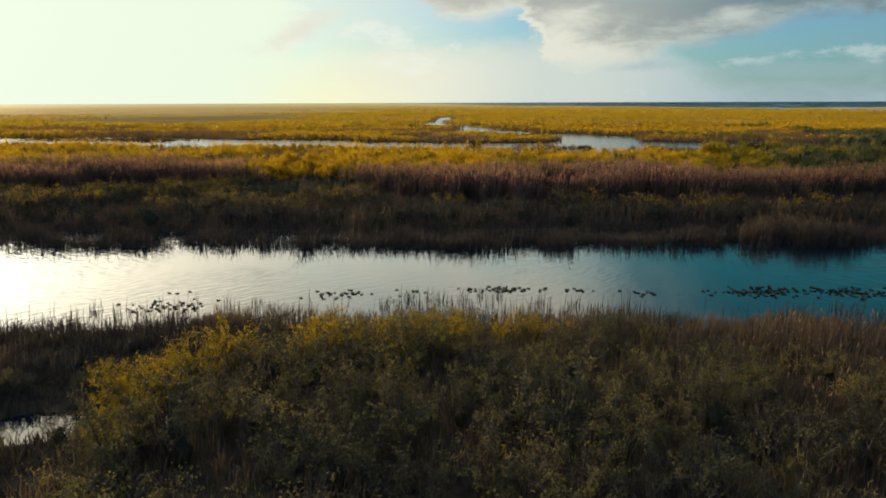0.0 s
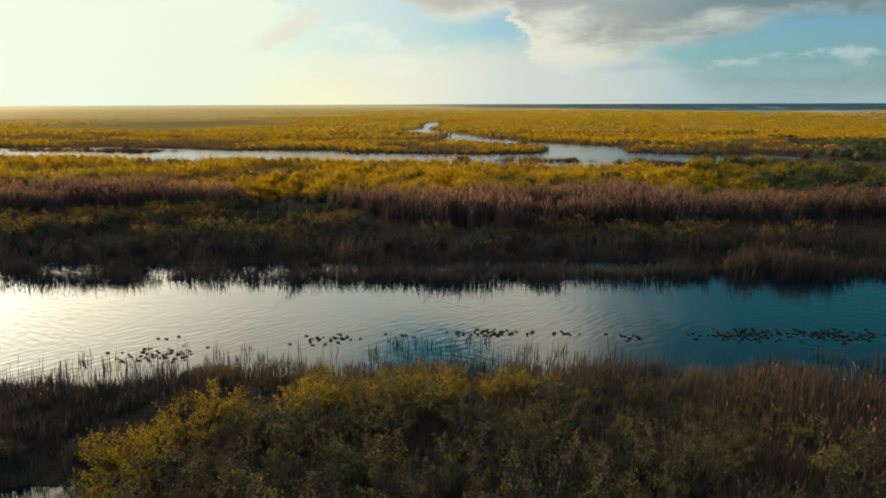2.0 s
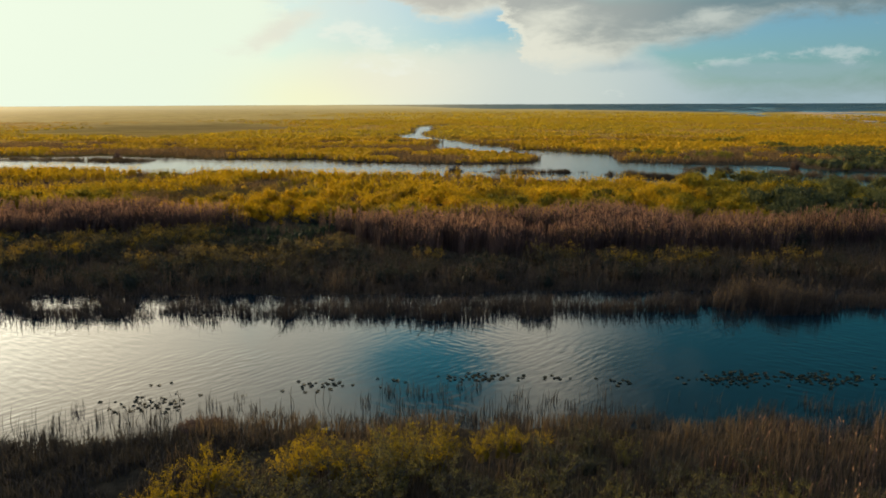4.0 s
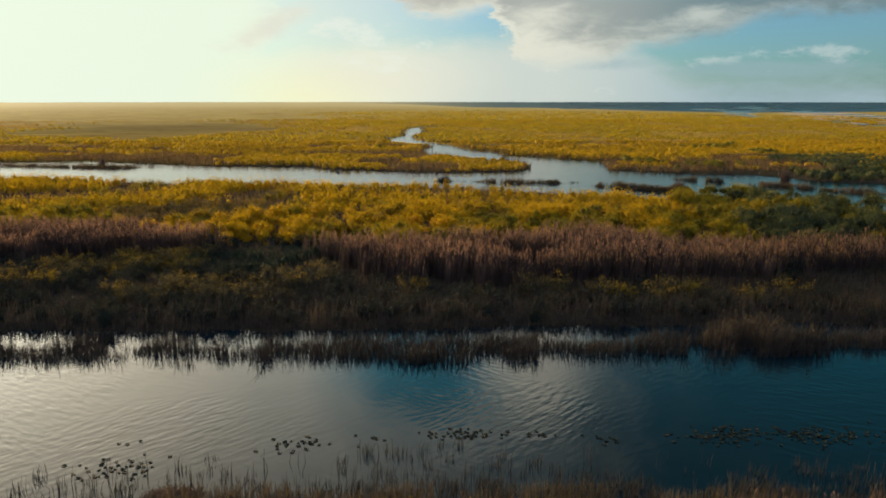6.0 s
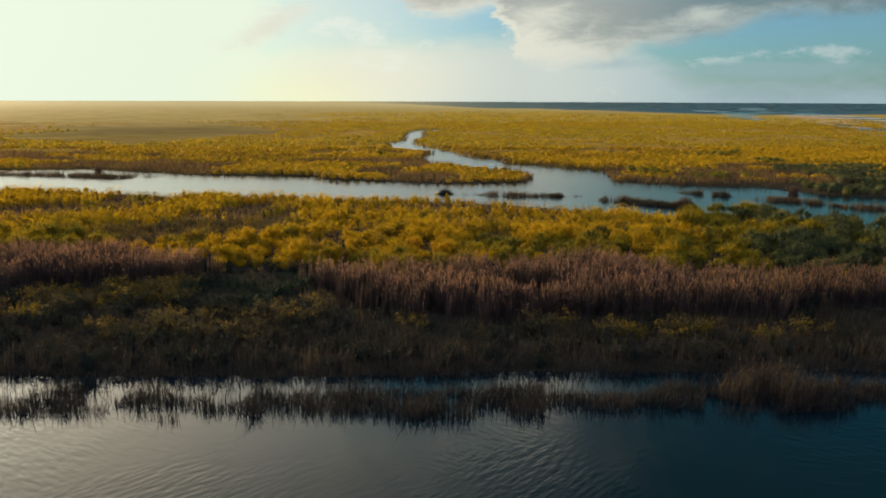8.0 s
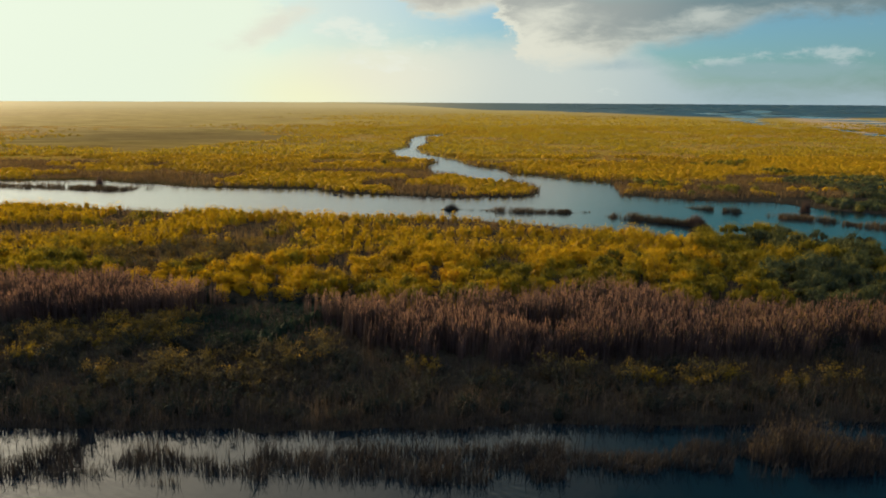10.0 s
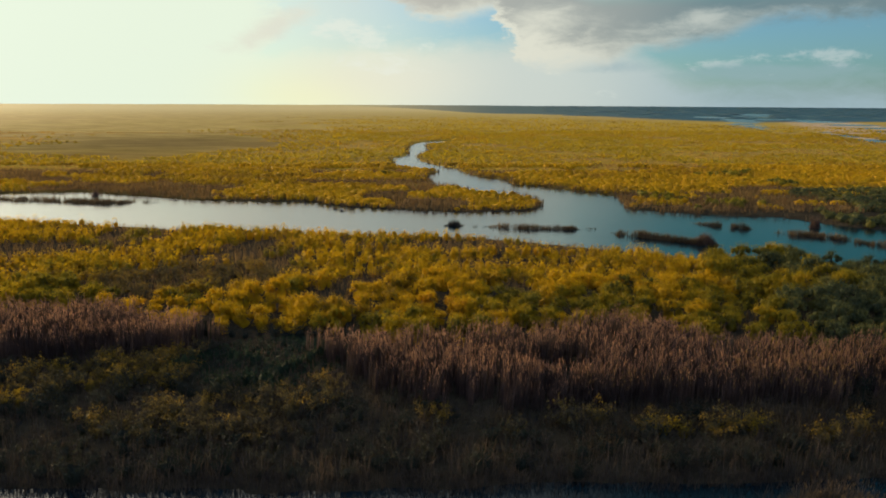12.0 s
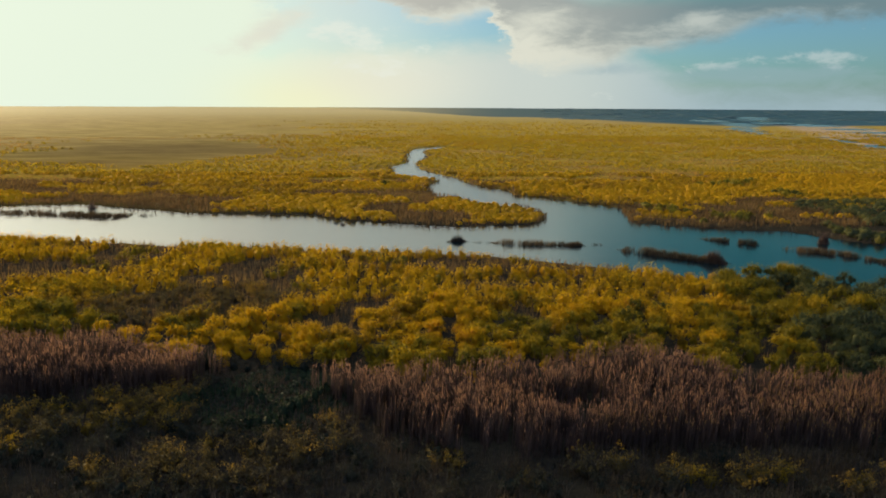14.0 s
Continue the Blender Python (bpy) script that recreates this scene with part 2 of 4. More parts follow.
DARK_GREEN = leaf_material("dark_green_leaves", [(0.15, (0.013, 0.018, 0.013)), (0.55, (0.027, 0.030, 0.020)), (0.90, (0.050, 0.044, 0.026))], 0.30, patch=7.0)
OLIVE = leaf_material("olive_leaves", [(0.10, (0.043, 0.038, 0.027)), (0.50, (0.101, 0.078, 0.031)), (0.90, (0.258, 0.157, 0.022))], 0.50, patch=7.0)
SCRUB = leaf_material("scrub_leaves", [(0.10, (0.030, 0.031, 0.023)), (0.50, (0.064, 0.062, 0.034)), (0.90, (0.161, 0.132, 0.034))], 0.45, patch=3.0)
# the bluish teal of the woods is distance haze painted in
HAZED_WOODS = leaf_material("far_woods", [(0.15, (0.060, 0.115, 0.125)), (0.60, (0.078, 0.140, 0.150)), (0.95, (0.105, 0.155, 0.155))], 0.1, patch=160.0)
SEDGE_TAN = leaf_material("tan_sedge", [(0.10, (0.090, 0.055, 0.030)), (0.50, (0.160, 0.098, 0.044)), (0.90, (0.235, 0.145, 0.055))], 0.4, patch=16.0)
REED_BROWN = leaf_material("dry_reed", [(0.10, (0.048, 0.034, 0.033)), (0.50, (0.086, 0.057, 0.051)), (0.90, (0.140, 0.086, 0.069))], 0.45, patch=10.0)
PLUME = leaf_material("reed_plume", [(0.10, (0.125, 0.074, 0.062)), (0.50, (0.215, 0.120, 0.092)), (0.90, (0.310, 0.172, 0.126))], 0.65, patch=10.0)
SEDGE = leaf_material("sedge_blades", [(0.10, (0.030, 0.026, 0.023)), (0.50, (0.060, 0.048, 0.037)), (0.90, (0.115, 0.079, 0.048))], 0.35, patch=6.0)
RUSH = leaf_material("rush_blades", [(0.10, (0.024, 0.022, 0.021)), (0.50, (0.044, 0.039, 0.034)), (0.90, (0.090, 0.068, 0.048))], 0.3, patch=4.0)
VINE = leaf_material("vine_leaves", [(0.10, (0.014, 0.024, 0.014)), (0.50, (0.028, 0.044, 0.020)), (0.90, (0.070, 0.080, 0.028))], 0.35, patch=3.0)
PLAIN_YELLOW = leaf_material("plain_yellow_leaves", [(0.10, (0.190, 0.125, 0.026)), (0.36, (0.330, 0.220, 0.015)), (0.66, (0.450, 0.305, 0.012)), (0.92, (0.390, 0.225, 0.018))], 0.52, patch=70.0)
MEADOW_TUFT = leaf_material("meadow_tuft", [(0.10, (0.240, 0.135, 0.050)), (0.50, (0.340, 0.195, 0.055)), (0.90, (0.450, 0.270, 0.050))], 0.5, patch=50.0)
OLIVE_GOLD = leaf_material("olive_gold_leaves", [(0.10, (0.060, 0.050, 0.020)), (0.50, (0.160, 0.112, 0.018)), (0.90, (0.290, 0.190, 0.012))], 0.52, patch=6.0)
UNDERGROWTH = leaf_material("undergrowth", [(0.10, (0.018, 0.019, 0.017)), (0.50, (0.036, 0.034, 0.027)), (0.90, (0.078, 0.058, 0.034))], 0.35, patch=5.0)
THICKET = leaf_material("thicket_sedge", [(0.10, (0.027, 0.023, 0.021)), (0.50, (0.052, 0.041, 0.034)), (0.90, (0.100, 0.068, 0.044))], 0.3, patch=5.0)
RIVER_REED = leaf_material("river_reed", [(0.10, (0.046, 0.034, 0.022)), (0.50, (0.092, 0.064, 0.036)), (0.90, (0.165, 0.104, 0.052))], 0.4, patch=5.0)
PAD = leaf_material("pad_leaf", [(0.15, (0.009, 0.013, 0.008)), (0.60, (0.016, 0.021, 0.011)), (0.95, (0.032, 0.029, 0.015))], 0.12, patch=3.0, rough=0.8)


def bark_material():
    m = Mat("bark")
    geo = m.node("ShaderNodeNewGeometry")
    n = m.noise(geo.outputs["Position"], 9.0, 5, 0.6)
    col = m.ramp(n, [(0.3, (0.022, 0.018, 0.014)), (0.7, (0.070, 0.056, 0.042))])
    bs = m.node("ShaderNodeBsdfPrincipled", Base_Color=col, Roughness=0.85)
    return m.done(bs.outputs[0])


def ground_material():
    """Peat and litter near by; sedge meadow, ochre growth and dark woods farther out, with haze and a cloud's shadow in
    their colours.
    """
    m = Mat("marsh_ground")
    geo = m.node("ShaderNodeNewGeometry")
    pos = geo.outputs["Position"]
    sep = m.node("ShaderNodeSeparateXYZ", Vector=pos)
    x, y = sep.outputs[0], sep.outputs[1]
    fine = m.noise(pos, 2.2, 6, 0.65)
    mid = m.noise(pos, 0.12, 4, 0.6)
    st = m.node("ShaderNodeMapping", Vector=pos)
    st.inputs["Scale"].default_value = (0.4, 1.0, 1.0)
    big = m.noise(st.outputs[0], 0.012, 5, 0.62)
    peat = m.ramp(fine, [(0.3, (0.022, 0.018, 0.012)), (0.7, (0.060, 0.046, 0.026))])
    litter = m.ramp(mid, [(0.3, (0.055, 0.040, 0.026)), (0.7, (0.11, 0.074, 0.032))])
    near = m.mix(m.math("MULTIPLY", m.span(mid, 0.4, 0.6), m.span(y, 95.0, 130.0)), peat, m.mix(fine, peat, litter))
    meadow = m.ramp(big, [(0.28, (0.20, 0.115, 0.045)), (0.45, (0.34, 0.205, 0.028)), (0.60, (0.44, 0.28, 0.022)), (0.78, (0.30, 0.21, 0.05))])
    meadow = m.mix(m.math("MULTIPLY", fine, 0.35), meadow, (0.16, 0.10, 0.03))
    col = m.mix(m.span(y, 190.0, 330.0), near, meadow)
    # paler dry grass farther out, its palest tone haze painted in
    side = m.math("DIVIDE", x, m.math("MAXIMUM", y, 1.0))
    tuft = m.node("ShaderNodeMapping", Vector=pos)
    tuft.inputs["Scale"].default_value = (0.35, 1.0, 1.0)
    tufts = m.noise(tuft.outputs[0], 0.07, 6, 0.72)
    open_ = m.mix(m.span(side, -0.30, 0.04), (0.50, 0.36, 0.11), (0.42, 0.295, 0.035))
    open_ = m.mix(m.span(tufts, 0.64, 0.34, 0.0, 0.85), open_, (0.22, 0.15, 0.035))
    open_ = m.mix(m.span(big, 0.58, 0.36, 0.0, 0.5), open_, (0.34, 0.22, 0.08))
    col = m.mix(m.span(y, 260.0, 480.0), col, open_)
    # haze in the colour: the plain pales with distance
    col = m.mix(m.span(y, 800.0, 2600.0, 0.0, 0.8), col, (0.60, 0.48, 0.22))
    # low dark woods towards the horizon, haze painted in: bluish, paler leftwards
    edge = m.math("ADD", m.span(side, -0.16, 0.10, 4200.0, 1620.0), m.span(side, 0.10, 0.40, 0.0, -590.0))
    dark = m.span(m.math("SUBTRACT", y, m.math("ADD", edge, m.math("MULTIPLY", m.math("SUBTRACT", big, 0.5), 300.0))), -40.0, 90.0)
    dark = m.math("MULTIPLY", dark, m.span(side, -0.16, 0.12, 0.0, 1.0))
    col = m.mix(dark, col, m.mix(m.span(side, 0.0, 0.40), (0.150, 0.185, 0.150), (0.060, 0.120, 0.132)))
    # sandy flat between the far creeks
    along = m.math("SUBTRACT", x, m.math("ADD", m.math("MULTIPLY", y, 0.36), 150.0))
    sand = m.math("MULTIPLY", m.span(m.math("ABSOLUTE", along), 62.0, 34.0), m.math("MULTIPLY", m.span(y, 480.0, 600.0), m.span(y, 1150.0, 960.0)))
    col = m.mix(m.math("MULTIPLY", sand, m.span(mid, 0.35, 0.55)), col, (0.46, 0.33, 0.22))
    # a cloud's shadow on the open sedge, painted as a soft dark oval
    ux = m.math("DIVIDE", m.math("ADD", x, 150.0), 75.0)
    uy = m.math("DIVIDE", m.math("SUBTRACT", y, 490.0), 105.0)
    d = m.math("SQRT", m.math("ADD", m.math("MULTIPLY", ux, ux), m.math("MULTIPLY", uy, uy)))
    d = m.math("ADD", d, m.math("MULTIPLY", m.math("SUBTRACT", big, 0.5), 1.2))
    col = m.mix(m.span(d, 1.8, 0.1, 0.0, 0.66), col, (0.135, 0.088, 0.034))
    # dry grass gloss and sheen, raised with distance to imitate haze
    haze_gloss = m.math("MULTIPLY", m.span(y, 400.0, 1800.0, 0.0, 0.008), m.math("SUBTRACT", 1.0, dark))
    bs = m.node("ShaderNodeBsdfPrincipled", Base_Color=col, Roughness=0.85, Specular_IOR_Level=haze_gloss, Sheen_Roughness=0.45, Sheen_Tint=(1.0, 0.84, 0.50))
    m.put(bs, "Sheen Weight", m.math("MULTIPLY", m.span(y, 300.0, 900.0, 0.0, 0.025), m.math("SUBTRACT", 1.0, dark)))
    bump = m.node("ShaderNodeBump", Height=fine, Strength=0.6, Distance=0.15)
    m.put(bs, "Normal", bump.outputs[0])
    return m.done(bs.outputs[0])


def water_material():
    """Still dark peat water with wind ripples in patches."""
    m = Mat("water")
    geo = m.node("ShaderNodeNewGeometry")
    pos = geo.outputs["Position"]
    rips = []
    for k, lean in enumerate((-46.0, 40.0)):
        turn = m.node("ShaderNodeMapping", Vector=pos)
        turn.inputs["Rotation"].default_value = (0, 0, radians(lean))
        turn.inputs["Location"].default_value = (13.0 * k, 5.0 * k, 0)
        slim = m.node("ShaderNodeMapping", Vector=turn.outputs[0])
        slim.inputs["Scale"].default_value = (0.95, 2.5, 1.0)
        rips.append(m.noise(slim.outputs[0], 1.0, 1, 0.4, 0.0))
    side = m.noise(pos, 0.045, 2, 0.5)
    rip = m.node("ShaderNodeMix", Factor=m.span(side, 0.46, 0.54))
    m.put(rip, 2, rips[0])
    m.put(rip, 3, rips[1])
    rip = rip.outputs[0]
    slow = m.noise(pos, 0.35, 2, 0.5)
    yy = m.node("ShaderNodeSeparateXYZ", Vector=pos).outputs[1]
    patch = m.noise(pos, 0.055, 3, 0.5)
    h = m.math("ADD", m.math("MULTIPLY", rip, m.span(patch, 0.44, 0.60, 0.28, 1.1)), m.math("MULTIPLY", slow, 0.22))
    h = m.math("MULTIPLY", h, m.span(yy, 70.0, 150.0, 1.0, 0.3))
    bump = m.node("ShaderNodeBump", Height=h, Strength=1.0, Distance=0.024)
    bs = m.node("ShaderNodeBsdfPrincipled", Base_Color=(0.003, 0.012, 0.016), Roughness=m.span(yy, 70.0, 150.0, 0.05, 0.17), IOR=1.333, Normal=bump.outputs[0])
    return m.done(bs.outputs[0])


BARK, GROUND, WATER = bark_material(), ground_material(), water_material()

# ---- the lie of the land ----
rng = np.random.default_rng(11)


def line(points):
    xs, ys = np.array(points, float).T
    return lambda v: np.interp(v, xs, ys)


CANAL_NEAR = line([(-400, 36), (-60, 37), (-19, 38.0), (-10, 40.4), (3, 41.2), (9, 40.4), (21, 39.9), (60, 40.4), (400, 40.4)])
RIVER_NEAR = line([(-420, 215), (-140, 190), (-88, 184), (-69, 179), (-50, 173), (-40, 175), (-22, 168), (0, 166), (19, 159), (28, 153.5), (40, 146.5), (48, 143), (57, 142), (62, 138), (66, 132.5), (80, 123), (95, 117), (420, 108)])
RIVER_FAR = line([(-420, 246), (-114, 234), (-93, 238), (-75, 227.5), (-58, 220), (-30, 217), (-20, 207.5), (0, 199.5), (12, 198), (24, 200), (30, 208), (39, 212), (48, 208),
                  (50, 202), (65, 194), (80, 190), (92, 173), (130, 160), (420, 150)])
ARM_LEFT = line([(200, 27), (210, 30), (225, 29), (233, 24), (236, 15), (253, 9), (256, 3), (276, 1.4), (292, 2), (306, 6.5), (312, 2), (322, -9), (355, -13), (372, -13), (387, -8), (425, -6), (461, -7.6), (500, -3), (530, 10)])
ARM_RIGHT = line([(200, 49), (207, 48), (212, 50), (229, 54), (238, 47.5), (246, 41), (254, 35.6), (259, 29), (274, 26.8), (287, 19.5), (302, 14.6), (315, 13), (341, 3), (355, -1.6), (387, -2), (425, 3), (483, 2), (500, 9), (530, 22)])
FAR_CREEK = line([(480, 300), (520, 306), (600, 325), (694, 348), (783, 338), (870, 356), (950, 388), (1050, 430), (1175, 474), (1450, 515), (1800, 640)])
FAR_BRANCH = line([(600, 395), (747, 443), (925, 506), (1084, 546), (1195, 543), (1400, 600), (1800, 760)])


def vnoise(x, y, scale, seed=0):
    """Smooth value noise, 0 to 1."""
    x, y = np.asarray(x, float) / scale + 1000, np.asarray(y, float) / scale + 1000
    ix, iy = np.floor(x).astype(np.int64), np.floor(y).astype(np.int64)
    fx, fy = x - ix, y - iy
    fx, fy = fx * fx * (3 - 2 * fx), fy * fy * (3 - 2 * fy)

    def h(a, b):
        n = (a * 374761393 + b * 668265263 + seed * 2246822519) & 0xFFFFFFFF
        n = ((n ^ (n >> 13)) * 1274126177) & 0xFFFFFFFF
        return ((n ^ (n >> 16)) & 0xFFFF) / 65535.0

    return (h(ix, iy) * (1 - fx) + h(ix + 1, iy) * fx) * (1 - fy) + (h(ix, iy + 1) * (1 - fx) + h(ix + 1, iy + 1) * fx) * fy


def depth(x, y):
    """How far inside the water a place lies, in metres; negative on land."""
    x, y = np.asarray(x, float), np.asarray(y, float)
    wob = (vnoise(x, y, 3.0, 3) - 0.5) * 1.6 + (vnoise(x, y, 9.0, 4) - 0.5) * 1.6
    canal = np.minimum(y - CANAL_NEAR(x), 67.6 - y)
    river = np.minimum(y - RIVER_NEAR(x), RIVER_FAR(x) - y)
    arm = np.minimum(np.minimum(x - ARM_LEFT(y), ARM_RIGHT(y) - x), np.minimum(y - 196, 528 - y))
    creek = np.where((y > 480) & (y < 1450), 3.0 + y * 0.0055 - np.abs(x - FAR_CREEK(y)), -50)
    creek = np.maximum(creek, np.where((y > 600) & (y < 1800), 4 + y * 0.0065 - np.abs(x - FAR_BRANCH(y)), -50))
    pool = np.maximum(2.4 * (1 - np.hypot((x + 13.6) / 2.1, (y - 29.4) / 1.1)), 2.2 * (1 - np.hypot((x + 13.0) / 1.1, (y - 33.2) / 0.7)))
    d = np.maximum.reduce([canal, river, arm, creek, pool])
    return d + wob * np.clip(1.2 - np.abs(d) / 6, 0, 1)


def land_z(x, y):
    d = depth(x, y)
    rise = 0.28 + 0.35 * (vnoise(x, y, 7.0, 9) - 0.4) * np.clip(-d / 4, 0, 1)
    return np.where(d > 0, -np.clip(d * 0.5, 0, 1.0), np.minimum(rise, -d * 0.35)) - 0.02


# ---- mesh helpers ----
def loose(quads):
    """Loose four-cornered faces of the shape (faces, 4, 3) as vertices and faces."""
    n = len(quads)
    return np.asarray(quads, float).reshape(-1, 3), np.arange(4 * n).reshape(n, 4)


def domes(x, y, z, rad, high, rings, seg, r, rough=0.2, under=0.0):
    """Lumpy mounds with soft shading, as vertices and faces; under: how far each curls in below, 0 to 1."""
    n = len(x)
    t = np.linspace(-under, 1, rings + 1)
    ang = np.arange(seg) * 2 * math.pi / seg
    a = ang[None, None] + r.uniform(0, 6.28, (n, 1, 1)) + r.normal(0, 0.12, (n, rings + 1, seg))
    lump = 1 + r.normal(0, rough, (n, rings + 1, seg))
    prof = np.cos(t * math.pi / 2) ** 0.8
    prof[-1] = 0.08
    q = prof[None, :, None] * lump * np.asarray(rad)[:, None, None]
    up = np.sin(t * math.pi / 2)[None, :, None] * (1 + r.normal(0, rough * 0.6, (n, rings + 1, seg))) * np.asarray(high)[:, None, None]
    if under == 0:
        q[:, 0] *= 0.72
        up[:, 0] = -0.15
    v = np.stack([np.asarray(x)[:, None, None] + np.cos(a) * q, np.asarray(y)[:, None, None] + np.sin(a) * q, np.asarray(z)[:, None, None] + up], -1)
    idx = np.arange(n * (rings + 1) * seg).reshape(n, rings + 1, seg)
    nxt = np.roll(idx, -1, axis=2)
    f = np.stack([idx[:, :-1], nxt[:, :-1], nxt[:, 1:], idx[:, 1:]], -1).reshape(-1, 4)
    return v.reshape(-1, 3), f


def joined(*pieces):
    """Several pairs of vertices and faces as one."""
    vs, fs, k = [], [], 0
    for v, f in pieces:
        vs.append(v)
        fs.append(f + k)
        k += len(v)
    return np.concatenate(vs), np.concatenate(fs)


def quad_mesh(name, faces, mat, smooth=True):
    """A mesh from loose quads, or from a pair of vertices and faces."""
    v, f = faces if isinstance(faces, tuple) else loose(faces)
    me = bpy.data.meshes.new(name)
    me.vertices.add(len(v))
    me.vertices.foreach_set("co", np.ascontiguousarray(v, dtype=np.float32).ravel())
    me.loops.add(f.size)
    me.loops.foreach_set("vertex_index", np.ascontiguousarray(f, dtype=np.int32).ravel())
    me.polygons.add(len(f))
    me.polygons.foreach_set("loop_start", np.arange(0, f.size, 4, dtype=np.int32))
    me.polygons.foreach_set("use_smooth", np.full(len(f), smooth))
    me.update(calc_edges=True)
    me.materials.append(mat)
    return me


def unit(v):
    return v / np.maximum(np.linalg.norm(v, axis=-1, keepdims=True), 1e-9)


def leaves(centres, outward, length, width, r, up=0.3):
    """Pointed leaves about the centres, facing roughly outward."""
    n = len(centres)
    nrm = unit(outward + r.normal(0, 0.75, (n, 3)))
    along = unit(np.cross(nrm, r.normal(0, 1, (n, 3)))) 
    along[:, 2] += up
    along = unit(along)
    side = unit(np.cross(nrm, along))
    ln = (length * r.uniform(0.6, 1.35, n))[:, None]
    wd = (width * r.uniform(0.7, 1.3, n))[:, None]
    bend = nrm * ln * 0.12
    return np.stack([centres - along * ln * 0.5 - bend, centres + side * wd * 0.5, centres + along * ln * 0.5 - bend, centres - side * wd * 0.5], axis=1)


def blades(x, y, z, height, width, r, lean=0.18, drift=(0.05, -0.03)):
    """Upright blades in two bent pieces each; returns the faces and the tips with their headings."""
    n = len(x)
    a = r.uniform(0, 2 * math.pi, n)
    ln = np.abs(r.normal(0, lean, n)) * height
    dx, dy = np.cos(a) * ln + drift[0] * height, np.sin(a) * ln + drift[1] * height
    b = r.uniform(0, math.pi, n)
    sx, sy = np.cos(b) * width * 0.5, np.sin(b) * width * 0.5

    def ring(f, w):
        px, py, pz = x + dx * f * f, y + dy * f * f, z + height * f * (1 - 0.08 * f)
        return np.stack([px - sx * w, py - sy * w, pz], 1), np.stack([px + sx * w, py + sy * w, pz], 1)

    l0, r0 = ring(0, 1.0)
    l1, r1 = ring(0.55, 0.9)
    l2, r2 = ring(1.0, 0.15)
    faces = np.concatenate([np.stack([l0, r0, r1, l1], 1), np.stack([l1, r1, r2, l2], 1)])
    return faces, (l2 + r2) / 2, np.stack([dx, dy, height * 0.8], 1)


def stuff(name, faces, mat, label, category):
    ob = new(name, quad_mesh(name, faces, mat))
    return tagged(ob, label, category, kind="stuff")


def scatter(n, x0, x1, y0, y1, keep, r=rng):
    x, y = r.uniform(x0, x1, n), r.uniform(y0, y1, n)
    k = keep(x, y)
    return x[k], y[k]


def grid_mesh(name, xs, ys, height, mat):
    X, Y = np.meshgrid(xs, ys)
    Z = height(X, Y)
    nx, ny = len(xs), len(ys)
    idx = np.arange(nx * ny).reshape(ny, nx)
    q = np.stack([idx[:-1, :-1], idx[:-1, 1:], idx[1:, 1:], idx[1:, :-1]], -1).reshape(-1, 4)
    c = np.hypot(X, Y - 15).ravel()
    q = q[(c[q] < 4885).all(1)]
    me = bpy.data.meshes.new(name)
    me.vertices.add(nx * ny)
    me.vertices.foreach_set("co", np.stack([X, Y, Z], -1).astype(np.float32).ravel())
    me.loops.add(q.size)
    me.loops.foreach_set("vertex_index", q.astype(np.int32).ravel())
    me.polygons.add(len(q))
    me.polygons.foreach_set("loop_start", np.arange(0, q.size, 4, dtype=np.int32))
    me.polygons.foreach_set("use_smooth", np.ones(len(q), dtype=bool))
    me.update(calc_edges=True)
    me.materials.append(mat)
    return me


# ---- ground and water ----
def graded(a, b, first, grow):
    out, s = [a], first
    while out[-1] < b:
        out.append(out[-1] + s)
        s *= grow
    return np.array(out[:-1] + [b])


side = graded(150, 4885, 4.0, 1.10)
gx = np.concatenate([-side[::-1], np.arange(-148, 149, 2.0), side])
gy = np.concatenate([-graded(0, 4860, 6.0, 1.12)[::-1], np.arange(2.5, 22, 2.5), np.arange(22.5, 75, 1.2), np.arange(75, 125, 2.5), np.arange(125, 262, 1.4), np.arange(262, 540, 3.0), graded(541, 4898, 6.0, 1.05)])
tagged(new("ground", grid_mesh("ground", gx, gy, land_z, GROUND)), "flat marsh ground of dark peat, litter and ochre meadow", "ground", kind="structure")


def water_height(x, y):
    return np.zeros_like(x)


tagged(new("water", grid_mesh("water", np.linspace(-4880, 4880, 41), np.linspace(-4860, 4890, 41), water_height, WATER)), "still dark teal water of the canal and river", "water", kind="structure")


# ---- plants ----
def part(name, me, parent, label=""):
    ob = new(name, me)
    ob.parent = parent
    if label:
        tagged(ob, label)
    return ob


def twig(p, q, w0, w1, sag=0.0, root=None):
    """A three-sided tapering stick from p to q as faces."""
    p, q = np.array(p), np.array(q)
    mid = (p + q) / 2 + np.array([0, 0, sag])
    d = unit(q - p)
    s = unit(np.cross(d, [0.3, 0.2, 0.93]))
    t = np.cross(d, s)
    rings = []
    for c, w in ((p, w0), (mid, (w0 + w1) / 2), (q, w1)):
        rings.append([c + w * (math.cos(k) * s + math.sin(k) * t) for k in (0.0, 2.094, 4.189)])
    if root is not None:
        rings[0] = root
    return [[rings[i][k], rings[i][(k + 1) % 3], rings[i + 1][(k + 1) % 3], rings[i + 1][k]] for i in (0, 1) for k in range(3)]


